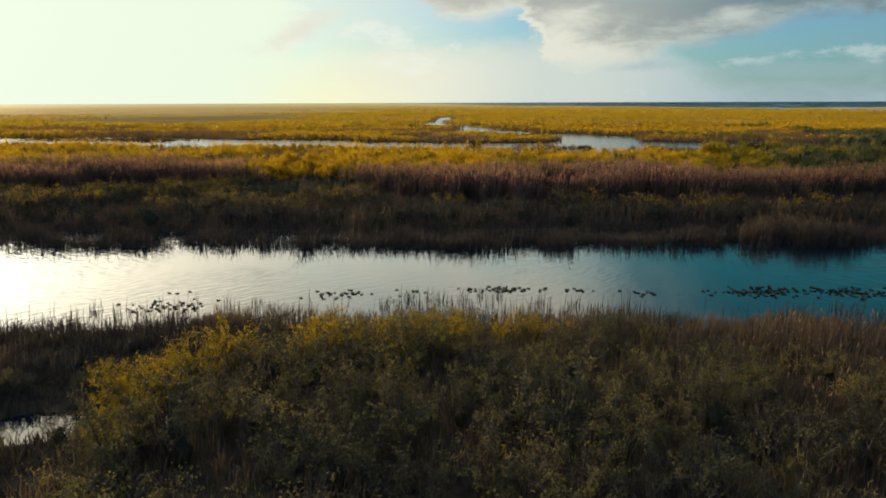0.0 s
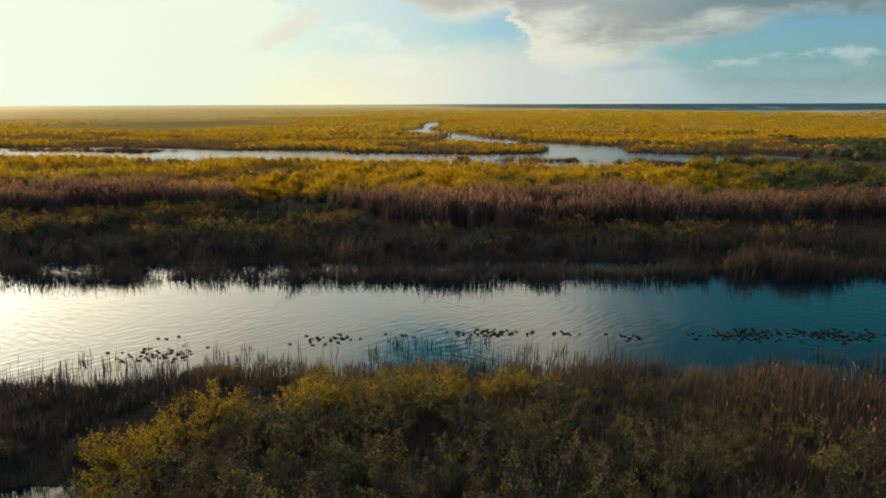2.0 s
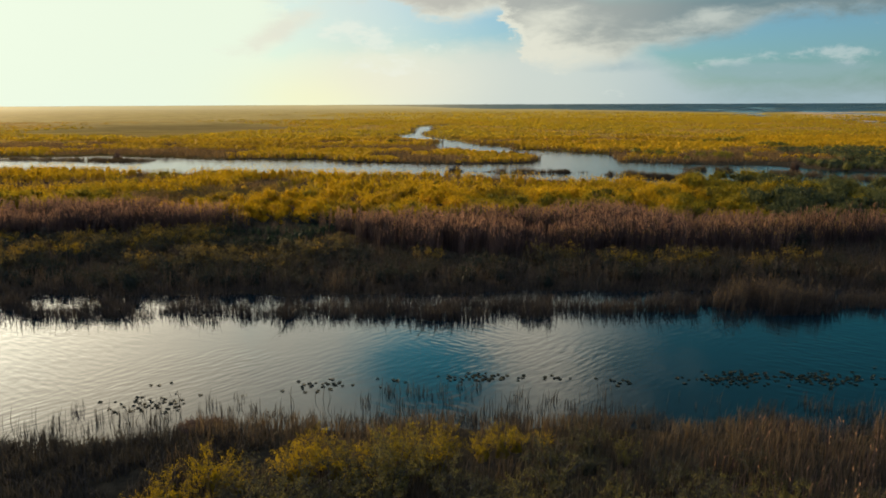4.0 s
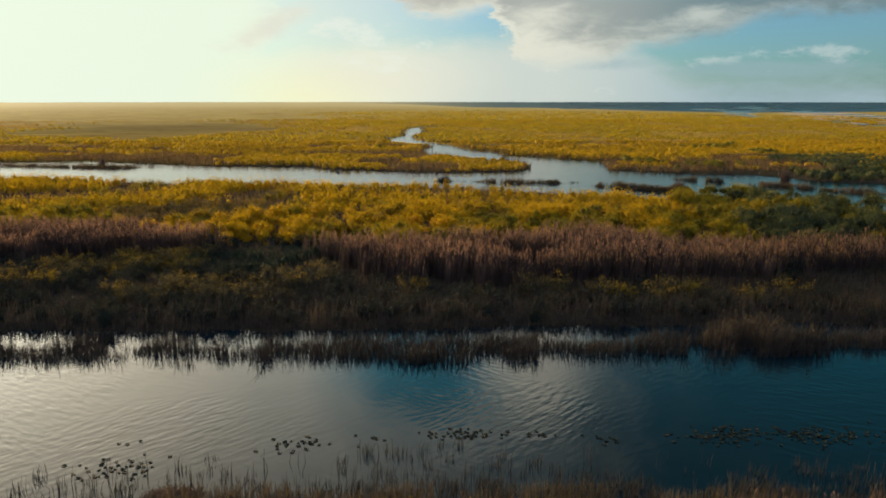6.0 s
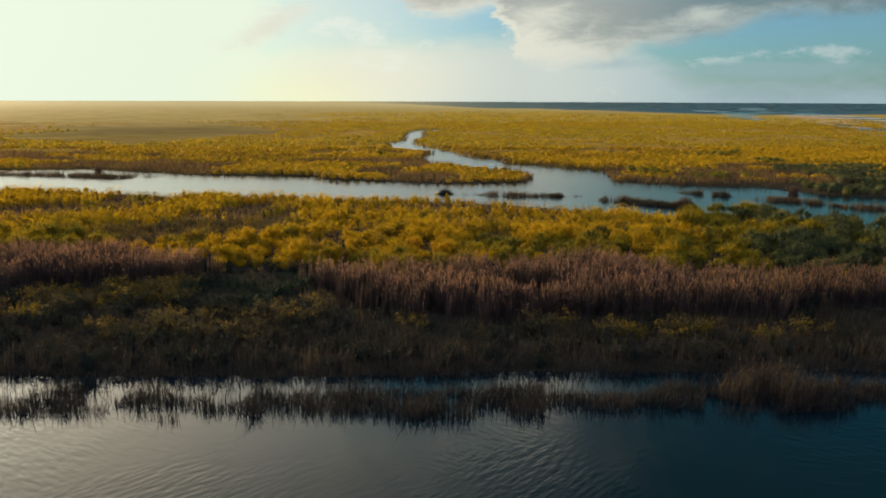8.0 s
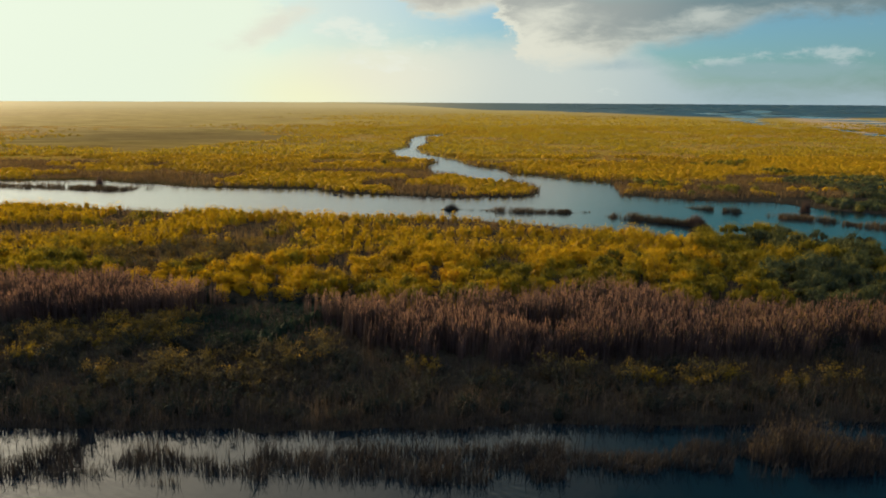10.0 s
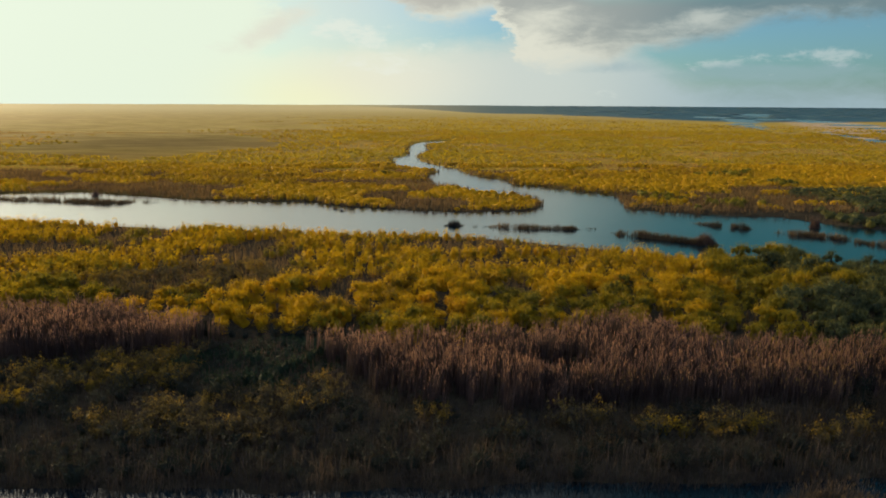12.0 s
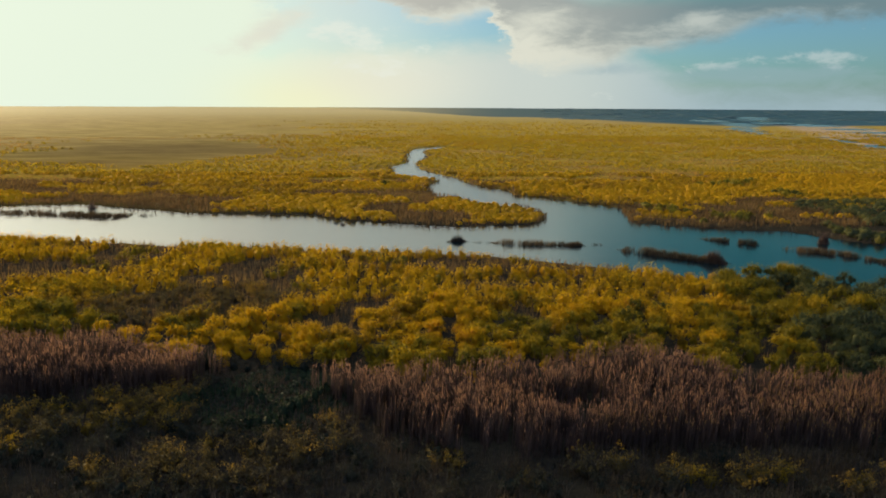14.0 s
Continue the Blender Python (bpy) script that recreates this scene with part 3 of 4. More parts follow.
def shrub_faces(r, height, spread, stems, twigs, per, leaf, slim, core, fine):
    """Sticks and leaves of a many-stemmed shrub that stands at the origin."""
    wood, cen, outw = [], [], []
    mid = np.array([0, 0, height * 0.4])
    stump = [np.array([math.cos(k) * 0.03 * height, math.sin(k) * 0.03 * height, -0.12]) for k in (0.0, 2.094, 4.189)]
    for i in range(stems):
        a = 2 * math.pi * (i + r.uniform(-0.3, 0.3)) / stems
        reach = spread * math.sqrt(r.uniform(0.05, 1.0))
        top = np.array([math.cos(a) * reach, math.sin(a) * reach, height * r.uniform(0.62, 1.0) * (1.0 - 0.30 * (reach / spread) ** 2)])
        foot = np.array([math.cos(a), math.sin(a), 0]) * 0.03 * spread + np.array([0, 0, -0.12])
        wood += twig(foot, top, 0.028 * height / 2.5, 0.008, 0.12 * height, stump)
        for j in range(twigs):
            f = r.uniform(0.30, 1.0)
            root = foot + (top - foot) * f + np.array([0, 0, 0.24 * height * f * (1 - f)])
            way = unit(np.array([r.normal(0, 0.75) + math.cos(a) * 0.5, r.normal(0, 0.75) + math.sin(a) * 0.5, r.uniform(0.1, 1.1)]))
            tip = root + way * height * r.uniform(0.14, 0.32)
            if fine:
                wood += twig(root, tip, 0.008, 0.003)[:3]
            k = r.uniform(0.15, 1.05, per)[:, None]
            c = root + (tip - root) * k + r.normal(0, leaf * 0.6, (per, 3))
            cen.append(c)
            outw.append(unit(c - mid) + np.array([0, 0, 0.35]))
    cen, outw = np.concatenate(cen), np.concatenate(outw)
    lv = loose(leaves(cen, outw, leaf, leaf * slim, r))
    if core:
        lv = joined(lv, domes([0.0], [0.0], [0.0], [spread * core], [height * core * 1.1], 4, 8, r, 0.28))
    return np.array(wood), lv


def lobed_faces(r, height, spread, lobes, per, leaf, slim):
    """Sticks and leaves of a shrub whose crown is a heap of rounded tufts."""
    i = np.arange(lobes)
    a = i * 2.4 + r.uniform(0, 6.28)
    q = spread * 0.68 * np.sqrt((i + 0.25) / lobes)
    rho = spread * r.uniform(0.26, 0.46, lobes)
    top = height * r.uniform(0.80, 1.06, lobes) * (1 - 0.42 * (q / spread) ** 2)
    c = np.stack([np.cos(a) * q, np.sin(a) * q, np.maximum(top - rho, rho * 0.5)], -1)
    d = unit(r.normal(0, 1, (lobes, per, 3)) + np.array([0, 0, 0.45]))
    at = c[:, None] + d * rho[:, None, None] * r.uniform(0.45, 1.30, (lobes, per, 1)) * np.array([1, 1, 1.1])
    lv = loose(leaves(at.reshape(-1, 3), (d + np.array([0, 0, 0.2])).reshape(-1, 3), leaf, leaf * slim, r, 0.2))
    tufts = domes(c[:, 0], c[:, 1], c[:, 2], rho * 0.44, rho * 0.52, 2, 6, r, 0.28, 0.5)
    skirt = domes([0.0], [0.0], [0.0], [spread * 0.50], [height * 0.42], 3, 7, r, 0.25)
    wood = []
    for k in range(lobes):
        wood += twig((c[k, 0] * 0.08, c[k, 1] * 0.08, -0.12), c[k], 0.03, 0.012, 0.05 * height)
    return np.array(wood), joined(lv, tufts, skirt)


def shrub(name, r, mat, label, category, group, height=2.4, spread=1.5, stems=9, twigs=8, per=12, leaf=0.2, slim=0.45, core=0.4, fine=False, lobes=0):
    """A shrub with its branchwork and its foliage."""
    if lobes:
        wood, leaf_faces = lobed_faces(r, height, spread, lobes, per, leaf, slim)
    else:
        wood, leaf_faces = shrub_faces(r, height, spread, stems, twigs, per, leaf, slim, core, fine)
    ob = tagged(new(name), label, category, group)
    stool = domes([0.0], [0.0], [-0.05], [spread * 0.24], [height * 0.09], 2, 6, r, 0.1)
    part("branchwork", quad_mesh("branchwork", joined(loose(wood), stool), BARK), ob)
    part("foliage", quad_mesh("foliage", leaf_faces, mat), ob)
    return ob


def plant_out(kinds, x, y, r, lo=0.8, hi=1.2, low=None):
    """Copies of the shrubs at the places given; the first of each is the built one."""
    used = set()
    for px, py in zip(x, y):
        k = int(r.integers(len(kinds)))
        s = r.uniform(lo, hi) * (low(px, py) if low else 1.0)
        m = Matrix.LocRotScale((px, py, float(land_z(px, py))), Euler((0, 0, r.uniform(0, 6.28))), (s * r.uniform(0.9, 1.1), s * r.uniform(0.9, 1.1), s * r.uniform(0.85, 1.15)))
        if k in used:
            ob = copy_thing(kinds[k], m)
            ob.matrix_basis = m
        else:
            used.add(k)
            kinds[k].matrix_basis = m
    for k, ob in enumerate(kinds):
        if k not in used:
            for o in (*ob.children_recursive, ob):
                bpy.data.objects.remove(o)


def spaced(n, x0, x1, y0, y1, gap, keep, r):
    """Places with room between them, along a jittered lattice."""
    gxs, gys = np.meshgrid(np.arange(x0, x1, gap), np.arange(y0, y1, gap))
    x = gxs.ravel() + r.uniform(-0.45, 0.45, gxs.size) * gap
    y = gys.ravel() + r.uniform(-0.45, 0.45, gys.size) * gap
    k = keep(x, y)
    x, y = x[k], y[k]
    if len(x) > n:
        k = np.sort(r.permutation(len(x))[:n])
        x, y = x[k], y[k]
    return x, y


def crowns(x, y, h, rad, per, leaf, r, flat=0.75, base=0.0, rings=3, seg=7, heart=0.80):
    """Many small crowns at once, as loose leaf sprays over lumpy domes."""
    n = len(x)
    z = land_z(x, y)
    az = r.uniform(0, 2 * math.pi, (n, per))
    cz = r.uniform(base, 1.0, (n, per))
    lump = 1 + 0.22 * np.sin(az * 2 + r.uniform(0, 6.28, (n, 1))) + 0.16 * np.sin(az * 3 + cz * 4 + r.uniform(0, 6.28, (n, 1)))
    rr = np.sqrt(np.clip(1 - cz ** 2, 0, 1)) * lump * r.uniform(0.7, 1.06, (n, per))
    d = np.stack([np.cos(az) * rr, np.sin(az) * rr, cz * (0.85 + 0.25 * r.random((n, per)))], -1)
    c = np.stack([x, y, z], -1)[:, None] + d * np.stack([rad, rad, h], -1)[:, None]
    out = unit(d * np.array([1, 1, flat]) + np.array([0, 0, 0.25]))
    size = np.repeat(leaf, per)
    lv = loose(leaves(c.reshape(-1, 3), out.reshape(-1, 3), size, size * 0.62, r, 0.1))
    if heart == 0:
        return lv
    return joined(lv, domes(x, y, z, rad * heart, h * heart, rings, seg, r, 0.24))


def on_land(x, y, margin=0.6):
    return depth(x, y) < -margin


# zones of the far bank
REED_FRONT = line([(-90, 91), (-44, 92), (-32, 91.6), (-26, 93.6), (-22.5, 97), (-18, 99), (-14, 96), (-9, 90), (-4, 83), (1, 79), (11, 80.4), (21, 79.8), (31, 80.4), (41, 82.6), (60, 83), (90, 82)])
REED_BACK = line([(-90, 111), (-52, 111), (-41, 110.5), (-33, 105.2), (-28, 101.5), (-23, 100), (-19.5, 97), (-14, 95), (-9, 94), (2.5, 95.5), (14, 98), (19, 101), (23, 101.5), (27, 97), (32, 94.5), (38, 92.5), (46, 91), (60, 91), (90, 90)])
GROWTH_FRONT = line([(-90, 111.5), (-41, 111.3), (-33, 106), (-28, 102), (-18, 101), (-10, 99.5), (-5, 97), (2.5, 96.3), (14, 98.8), (19, 101.8), (23, 102.3), (27, 97.8), (32, 95.3), (38, 93.3), (46, 91.8), (90, 90.8)])


def in_reeds(x, y):
    wx = x + 7 * (vnoise(x, y, 3.5, 17) - 0.5)
    return (y > REED_FRONT(wx) + 2.5 * (vnoise(x, y, 2.0, 18) - 0.5)) & (y < REED_BACK(wx) + 1.5 * (vnoise(x, y, 2.0, 19) - 0.5))


def hollow(x, y):
    return np.hypot((x + 16) / 7.2, (y - 92.5) / 8.0) < 1


def oval(x, y, cx, cy, rx, ry, rough=0.5):
    """Inside a patch with an uneven outline."""
    return np.hypot((x - cx) / rx, (y - cy) / ry) + rough * (0.6 * vnoise(x, y, 6, 21) + 0.4 * vnoise(x, y, 2.2, 22) - 0.5) < 1


def brown_patch(x, y):
    """Where dry sedge takes the place of shrubs on the island."""
    a = oval(x, y, -67, 149, 17, 8) | oval(x, y, -54, 168, 7, 17)
    b = oval(x, y, 10, 153, 24, 6, 0.9) | oval(x, y, 8, 138, 8, 3.5, 0.9) | oval(x, y, -8, 126, 7, 3.5, 0.9)
    return a | b | ((0.6 * vnoise(x, y, 11, 21) + 0.4 * vnoise(x, y, 4, 22) > 0.64) & (y > 112))


def scruff(x, y):
    """Half-bare olive growth in the middle of the island."""
    return oval(x, y, -33, 127, 12, 10, 0.9)


# near bank: a ridge of yellowing willow, olive shrubs in front, dry reed beside it
r1 = np.random.default_rng(5)
NEAR = dict(height=2.6, spread=1.5, stems=10, twigs=9, per=15, leaf=0.11, slim=0.42, core=0.32, fine=True)
ridge = [shrub("willow_shrub", r1, GOLD, "willow shrub with yellow autumn leaves on the canal bank", "shrub", "willow shrubs on the near bank", **NEAR) for _ in range(3)]
RIDGE = np.array([(-9.9, 26.6), (-10.4, 29.0), (-10.5, 30.8), (-9.6, 32.0), (-8.4, 34.0), (-6.9, 35.0), (-4.7, 35.2), (-1.2, 35.9), (1.5, 36.6), (3.9, 37.4)])
RIDGE_Y = line([(-14, 33), (-10, 31.5), (-8.4, 34), (-6.9, 35), (-1.2, 35.9), (3.9, 37.4), (7, 37)])


def from_ridge(x, y):
    """Distance from the line of the willow ridge."""
    best = np.full(np.shape(x), 1e9)
    for (ax, ay), (bx, by) in zip(RIDGE[:-1], RIDGE[1:]):
        t = np.clip(((x - ax) * (bx - ax) + (y - ay) * (by - ay)) / ((bx - ax) ** 2 + (by - ay) ** 2), 0, 1)
        best = np.minimum(best, np.hypot(x - ax - t * (bx - ax), y - ay - t * (by - ay)))
    return best


x, y = spaced(80, -13, 6.5, 26, 39, 1.35, lambda x, y: (from_ridge(x, y) < 1.1) & on_land(x, y, 0.3), r1)
plant_out(ridge, x, y, r1, 0.55, 0.82, lambda x, y: (1.0 - 0.32 * float(np.clip((x - 0.5) / 3.5, 0, 1))) * (0.72 + 0.28 * float(np.clip((y - 28) / 5, 0, 1))))
olive = [shrub("bank_shrub", r1, SCRUB, "dense shrub with dull olive green leaves on the canal bank", "shrub", "olive shrubs on the near bank", **NEAR) for _ in range(4)]
x, y = spaced(98, -11, 18, 20.5, 38.5, 1.95, lambda x, y: (((y < RIDGE_Y(x) - 0.8) & (from_ridge(x, y) > 1.0)) | (x > 5)) & (y < 37.8 - np.clip(x - 9, 0, 9) * 0.8) & on_land(x, y, 0.3) & (x > -9.8 + (26 - y) * 0.1), r1)
plant_out(olive, x, y, r1, 0.66, 1.0, lambda x, y: 1.0 - 0.40 * float(np.clip((x - 4.5) / 3, 0, 1) * np.clip((y - 29) / 5, 0, 1)))

low = [shrub("low_shrub", r1, SCRUB, "low olive shrub among the rushes of the near bank", "shrub", "low shrubs on the near bank", **NEAR) for _ in range(2)]
x, y = spaced(18, -20, -10.8, 22, 32.6, 1.9, lambda x, y: ((y > 30.4) | (y < 28.2)) & on_land(x, y, 0.3), r1)
plant_out(low, x, y, r1, 0.38, 0.62)

# dry grass and reed among and beside the shrubs
x, y = scatter(32000, -14, 30, 18, 42.5, lambda x, y: (depth(x, y) < 0.4) & (x > -11) & (vnoise(x, y, 1.6, 12) > 0.32))
tall = 0.7 + 0.7 * vnoise(x, y, 4, 13) + 0.2 * np.clip((x - 10) / 6, 0, 1)
f, _, _ = blades(x, y, land_z(x, y) - 0.05, tall * rng.uniform(0.6, 1.2, len(x)), 0.035, rng, 0.25)
stuff("bank_sedge", f, SEDGE, "dry brown and olive sedge covering the near bank", "sedge")
x, y = scatter(6500, 8, 34, 13, 42, lambda x, y: (depth(x, y) < 0.2) & (vnoise(x, y, 2.5, 14) > 0.66 - np.clip((x - 10) / 14, 0, 0.40)))
hh = rng.uniform(0.6, 1.3, len(x)) + 0.9 * np.clip((x - 14) / 8, 0, 1) * np.clip((40 - y) / 6, 0, 1)
f, tips, way = blades(x, y, land_z(x, y) - 0.05, hh, 0.03, rng, 0.10)
pk = rng.random(len(tips)) < 0.22
tips, way = tips[pk], way[pk]
pl = leaves(tips - unit(way) * 0.12, rng.normal(0, 1, tips.shape), 0.24, 0.05, rng, 3.0)
stuff("bank_reed", f, REED_BROWN, "tall dry brown reed on the near bank", "reed")
stuff("bank_reed_plumes", pl, PLUME, "pale feathery plumes of the near bank reed", "reed")

x, y = scatter(21000, -24, -7, 22, 40, lambda x, y: (depth(x, y) < np.where(y > 34.5, 0.9, 1.2 * vnoise(x, y, 0.7, 17))) & (vnoise(x, y, 1.2, 15) > 0.25) & (x < -8.6 + np.clip(y - 30, 0, 20) * 0.12))
tuft = vnoise(x, y, 0.8, 16)
f, _, _ = blades(x, y, land_z(x, y) - 0.05, rng.uniform(0.3, 0.8, len(x)) * np.where(y > 33, 0.7 + 0.9 * tuft, 0.5 + 0.5 * tuft), 0.04, rng, 0.38)
stuff("matted_rushes", f, RUSH, "dark matted rushes over the wet near bank", "rushes")

# rushes standing in the shallow water along the near edge
x, y = scatter(6500, -34, 36, 36, 46.5, lambda x, y: (depth(x, y) > -0.8) & (vnoise(x, y, 1.1, 31) * np.clip(1.25 - depth(x, y) / 4.6, 0, 1) > 0.50))
f, _, _ = blades(x, y, -0.3 + 0 * x, rng.uniform(0.35, 1.05, len(x)), 0.03, rng, 0.2)
x, y = scatter(2600, -24, 24, 39, 46.5, lambda x, y: (depth(x, y) > 0.2) & (vnoise(x, y, 0.8, 35) > 0.62) & (vnoise(x, y, 3.0, 36) > 0.5) & (depth(x, y) < 4.6))
g, _, _ = blades(x, y, -0.3 + 0 * x, rng.uniform(0.5, 1.6, len(x)), 0.03, rng, 0.14)
x, y = scatter(2600, -27, -8, 38.0, 45.5, lambda x, y: (depth(x, y) > 0.0) & (vnoise(x, y, 0.9, 37) * np.clip(1.2 - depth(x, y) / 7, 0, 1) > 0.56))
k, _, _ = blades(x, y, -0.3 + 0 * x, rng.uniform(0.45, 1.25, len(x)) * (0.6 + 0.6 * vnoise(x, y, 0.9, 38)), 0.028, rng, 0.16)
x, y = spaced(170, -24, 26, 39, 46.5, 1.15, lambda x, y: (depth(x, y) > 0.1) & (depth(x, y) < 5.2) & (vnoise(x, y, 2.6, 46) * np.clip(1.25 - depth(x, y) / 7.5, 0, 1) > 0.40), np.random.default_rng(9))
n = 16
cx, cy = np.repeat(x, n) + rng.normal(0, 0.20, len(x) * n), np.repeat(y, n) + rng.normal(0, 0.20, len(x) * n)
c, _, _ = blades(cx, cy, -0.3 + 0 * cx, 0.3 + rng.uniform(0.15, 0.7, len(cx)) * np.repeat(rng.uniform(0.6, 1.5, len(x)), n), 0.034, rng, 0.15)
f = np.concatenate([f, g, k, c])
stuff("rushes", f, RUSH, "thin dark rushes standing in the canal shallows", "rushes")
x, y = scatter(30000, -26, 32, 35.0, 43.8, lambda x, y: (np.abs(y - CANAL_NEAR(x) + 0.5) < 1.9 * (0.4 + 0.8 * vnoise(x, y, 1.6, 34))) & (vnoise(x, y, 1.3, 33) > 0.25))
f, _, _ = blades(x, y, -0.2 + 0 * x, rng.uniform(0.4, 1.0, len(x)) * (0.5 + 0.8 * vnoise(x, y, 1.0, 39)), 0.035, rng, 0.28)
stuff("edge_rushes", f, RUSH, "dark matted rushes along the canal edge", "rushes")

# a sunken mound of dead reed at the near edge
def dead_mound(r):
    a = r.uniform(0, 6.28, 700)
    q = np.sqrt(r.random(700)) * 1.25
    x, y = np.cos(a) * q * 1.25, np.sin(a) * q * 0.8
    f, _, _ = blades(x, y, 0.45 * (1 - (q / 1.3) ** 2) - 0.15, r.uniform(0.2, 0.55, 700), 0.04, r, 0.7)
    heart = domes([0.0, 0.55, -0.6], [0.0, 0.1, -0.1], [-0.1, -0.1, -0.1], [1.0, 0.7, 0.7], [0.55, 0.4, 0.42], 3, 10, r, 0.12)
    return quad_mesh("reed_mound", joined(loose(f), heart), REED_BROWN)


ob = new("reed_mound", dead_mound(np.random.default_rng(77)))
ob.matrix_basis = pose(-10.9, 41.2, -0.18, 0, 0, 12)
tagged(ob, "rounded mound of dead reddish reed at the canal edge", "reed mound")

# floating leaves on the canal
def pad_mesh(r, size):
    bm = bmesh.new()
    n = 11
    cut = 0.35
    ring = []
    for i in range(n):
        a = cut + (2 * math.pi - 2 * cut) * i / (n - 1)
        q = size * (1 + 0.12 * math.cos(2 * a) + r.uniform(-0.05, 0.05))
        ring.append((math.cos(a) * q, math.sin(a) * q, 0.02 + r.uniform(0, 0.03)))
    low = [bm.verts.new((px, py, pz - 0.012)) for px, py, pz in ring]
    top = [bm.verts.new(v) for v in ring]
    c0, c1 = bm.verts.new((size * 0.12, 0, 0.008)), bm.verts.new((size * 0.12, 0, -0.006))
    for i in range(n - 1):
        bm.faces.new((c0, top[i], top[i + 1]))
        bm.faces.new((c1, low[i + 1], low[i]))
        bm.faces.new((low[i], low[i + 1], top[i + 1], top[i]))
    bm.faces.new((c0, c1, low[0], top[0]))
    bm.faces.new((c0, top[-1], low[-1], c1))
    me = bpy.data.meshes.new("lily_pad")
    bm.to_mesh(me)
    bm.free()
    me.materials.append(PAD)
    return me


r2 = np.random.default_rng(23)
pads = [pad_mesh(r2, s) for s in (0.08, 0.10, 0.125)]
for cx, cy, sx, sy, n in ((-14.3, 44.2, 1.5, 0.8, 38), (-14.6, 47.0, 0.4, 0.3, 3), (-5.8, 46.5, 1.3, 0.6, 26), (-2.0, 47.3, 0.5, 0.3, 5), (2.8, 47.6, 1.7, 0.5, 42), (6.8, 47.4, 0.8, 0.25, 9),
                          (10.4, 46.6, 0.8, 0.5, 9), (16.6, 47.0, 1.5, 0.8, 74), (21.3, 46.9, 2.2, 0.75, 80), (26.5, 46.5, 2.0, 0.8, 30)):
    for _ in range(int(n * 1.2)):
        ob = new("lily_pad", pads[int(r2.integers(3))])
        ob.matrix_basis = pose(cx + r2.normal(0, sx * 0.72), cy + r2.normal(0, sy * 0.72), 0.004, r2.normal(0, 7), r2.normal(0, 7), r2.uniform(0, 360))
        tagged(ob, "dark green lily pad floating on the canal", "lily pad", "lily pads on the canal")

# far edge of the canal: a reed strip that stands in the water
STRIP = line([(-60, 62.5), (-20, 62.2), (-3, 61.4), (4, 61.2), (10, 62.2), (16, 62.5), (24, 62.2), (34, 62.5), (60, 62.5)])
x, y = scatter(50000, -56, 54, 58.8, 66.5, lambda x, y: np.abs(y - STRIP(x)) < 2.5 * np.clip(1.7 * vnoise(x, 1.8 * y, 2.6, 41) - 0.26 + 0.25 * np.exp(-((x / 9) ** 2)) + 0.4 * np.exp(-(((x - 25) / 6) ** 2)), 0, 1.1))
lift = 1 + 0.45 * np.exp(-(((x - 24) / 4.5) ** 2))
f, _, _ = blades(x, y, -0.3 + 0 * x, rng.uniform(0.55, 1.5, len(x)) * lift * (0.55 + 0.8 * vnoise(x, y, 1.5, 42)), 0.045, rng, 0.38)
x, y = scatter(2600, -62, 40, 59.6, 67.2, lambda x, y: (depth(x, y) > -0.5) & (vnoise(x, y, 1.0, 45) > 0.55))
g, _, _ = blades(x, y, -0.3 + 0 * x, rng.uniform(0.5, 1.5, len(x)), 0.045, rng, 0.12)
f = np.concatenate([f, g])
stuff("strip_sedge", f, THICKET, "olive brown sedge strip standing in the canal", "sedge")
x, y = scatter(2600, 16, 34, 60.2, 65.5, lambda x, y: vnoise(x, y, 2.0, 43) * np.exp(-(((x - 24.8) / 4.2) ** 2)) > 0.30)
hh = rng.uniform(1.0, 2.3, len(x))
f, tips, way = blades(x, y, -0.3 + 0 * x, hh, 0.04, rng, 0.16)
pl = leaves(tips, rng.normal(0, 1, tips.shape), 0.34, 0.07, rng, 2.5)
stuff("strip_reed", f, THICKET, "tall dark brown reed tussock at the canal's far edge", "reed")
stuff("strip_reed_tips", pl[::2], RIVER_REED, "pale tips over the reed tussock in the canal", "reed")

# dark thicket of the far bank
r3 = np.random.default_rng(31)
MID = dict(height=2.1, spread=1.6, stems=8, twigs=6, per=7, leaf=0.21, slim=0.5, core=0.42)
dark = [shrub("thicket_shrub", r3, DARK_GREEN, "low dark green shrub in the far bank thicket", "shrub", "dark shrubs of the far bank", **MID) for _ in range(3)]
x, y = spaced(200, -56, 50, 68.8, 98, 2.3, lambda x, y: (y < REED_FRONT(x) + 0.5) & on_land(x, y, 0.5) & ~hollow(x, y) & ((y < 75) | (vnoise(x, y, 7, 51) < 0.5)), r3)
# dark row added to stand in for the yellow growth's shaded face
shade_row = np.arange(-26.0, -5.0, 1.5)
x, y = np.append(x, shade_row), np.append(y, GROWTH_FRONT(shade_row) - 0.7 + r3.uniform(-0.5, 0.5, len(shade_row)))
plant_out(dark, x, y, r3, 0.55, 0.95)
oliv = [shrub("far_bank_shrub", r3, OLIVE, "olive and yellow leaved shrub on the far bank", "shrub", "olive shrubs of the far bank", **MID) for _ in range(3)]
golden = lambda x, y: (y > 78.5 + 3 * vnoise(x, y, 6, 58)) & (x < -8) & (vnoise(x, y, 5, 59) > 0.58)
x, y = spaced(120, -62, -7, 75, 98, 2.3, lambda x, y: (y < REED_FRONT(x)) & ~hollow(x, y) & ~golden(x, y) & (vnoise(x, y, 7, 51) > 0.40), r3)
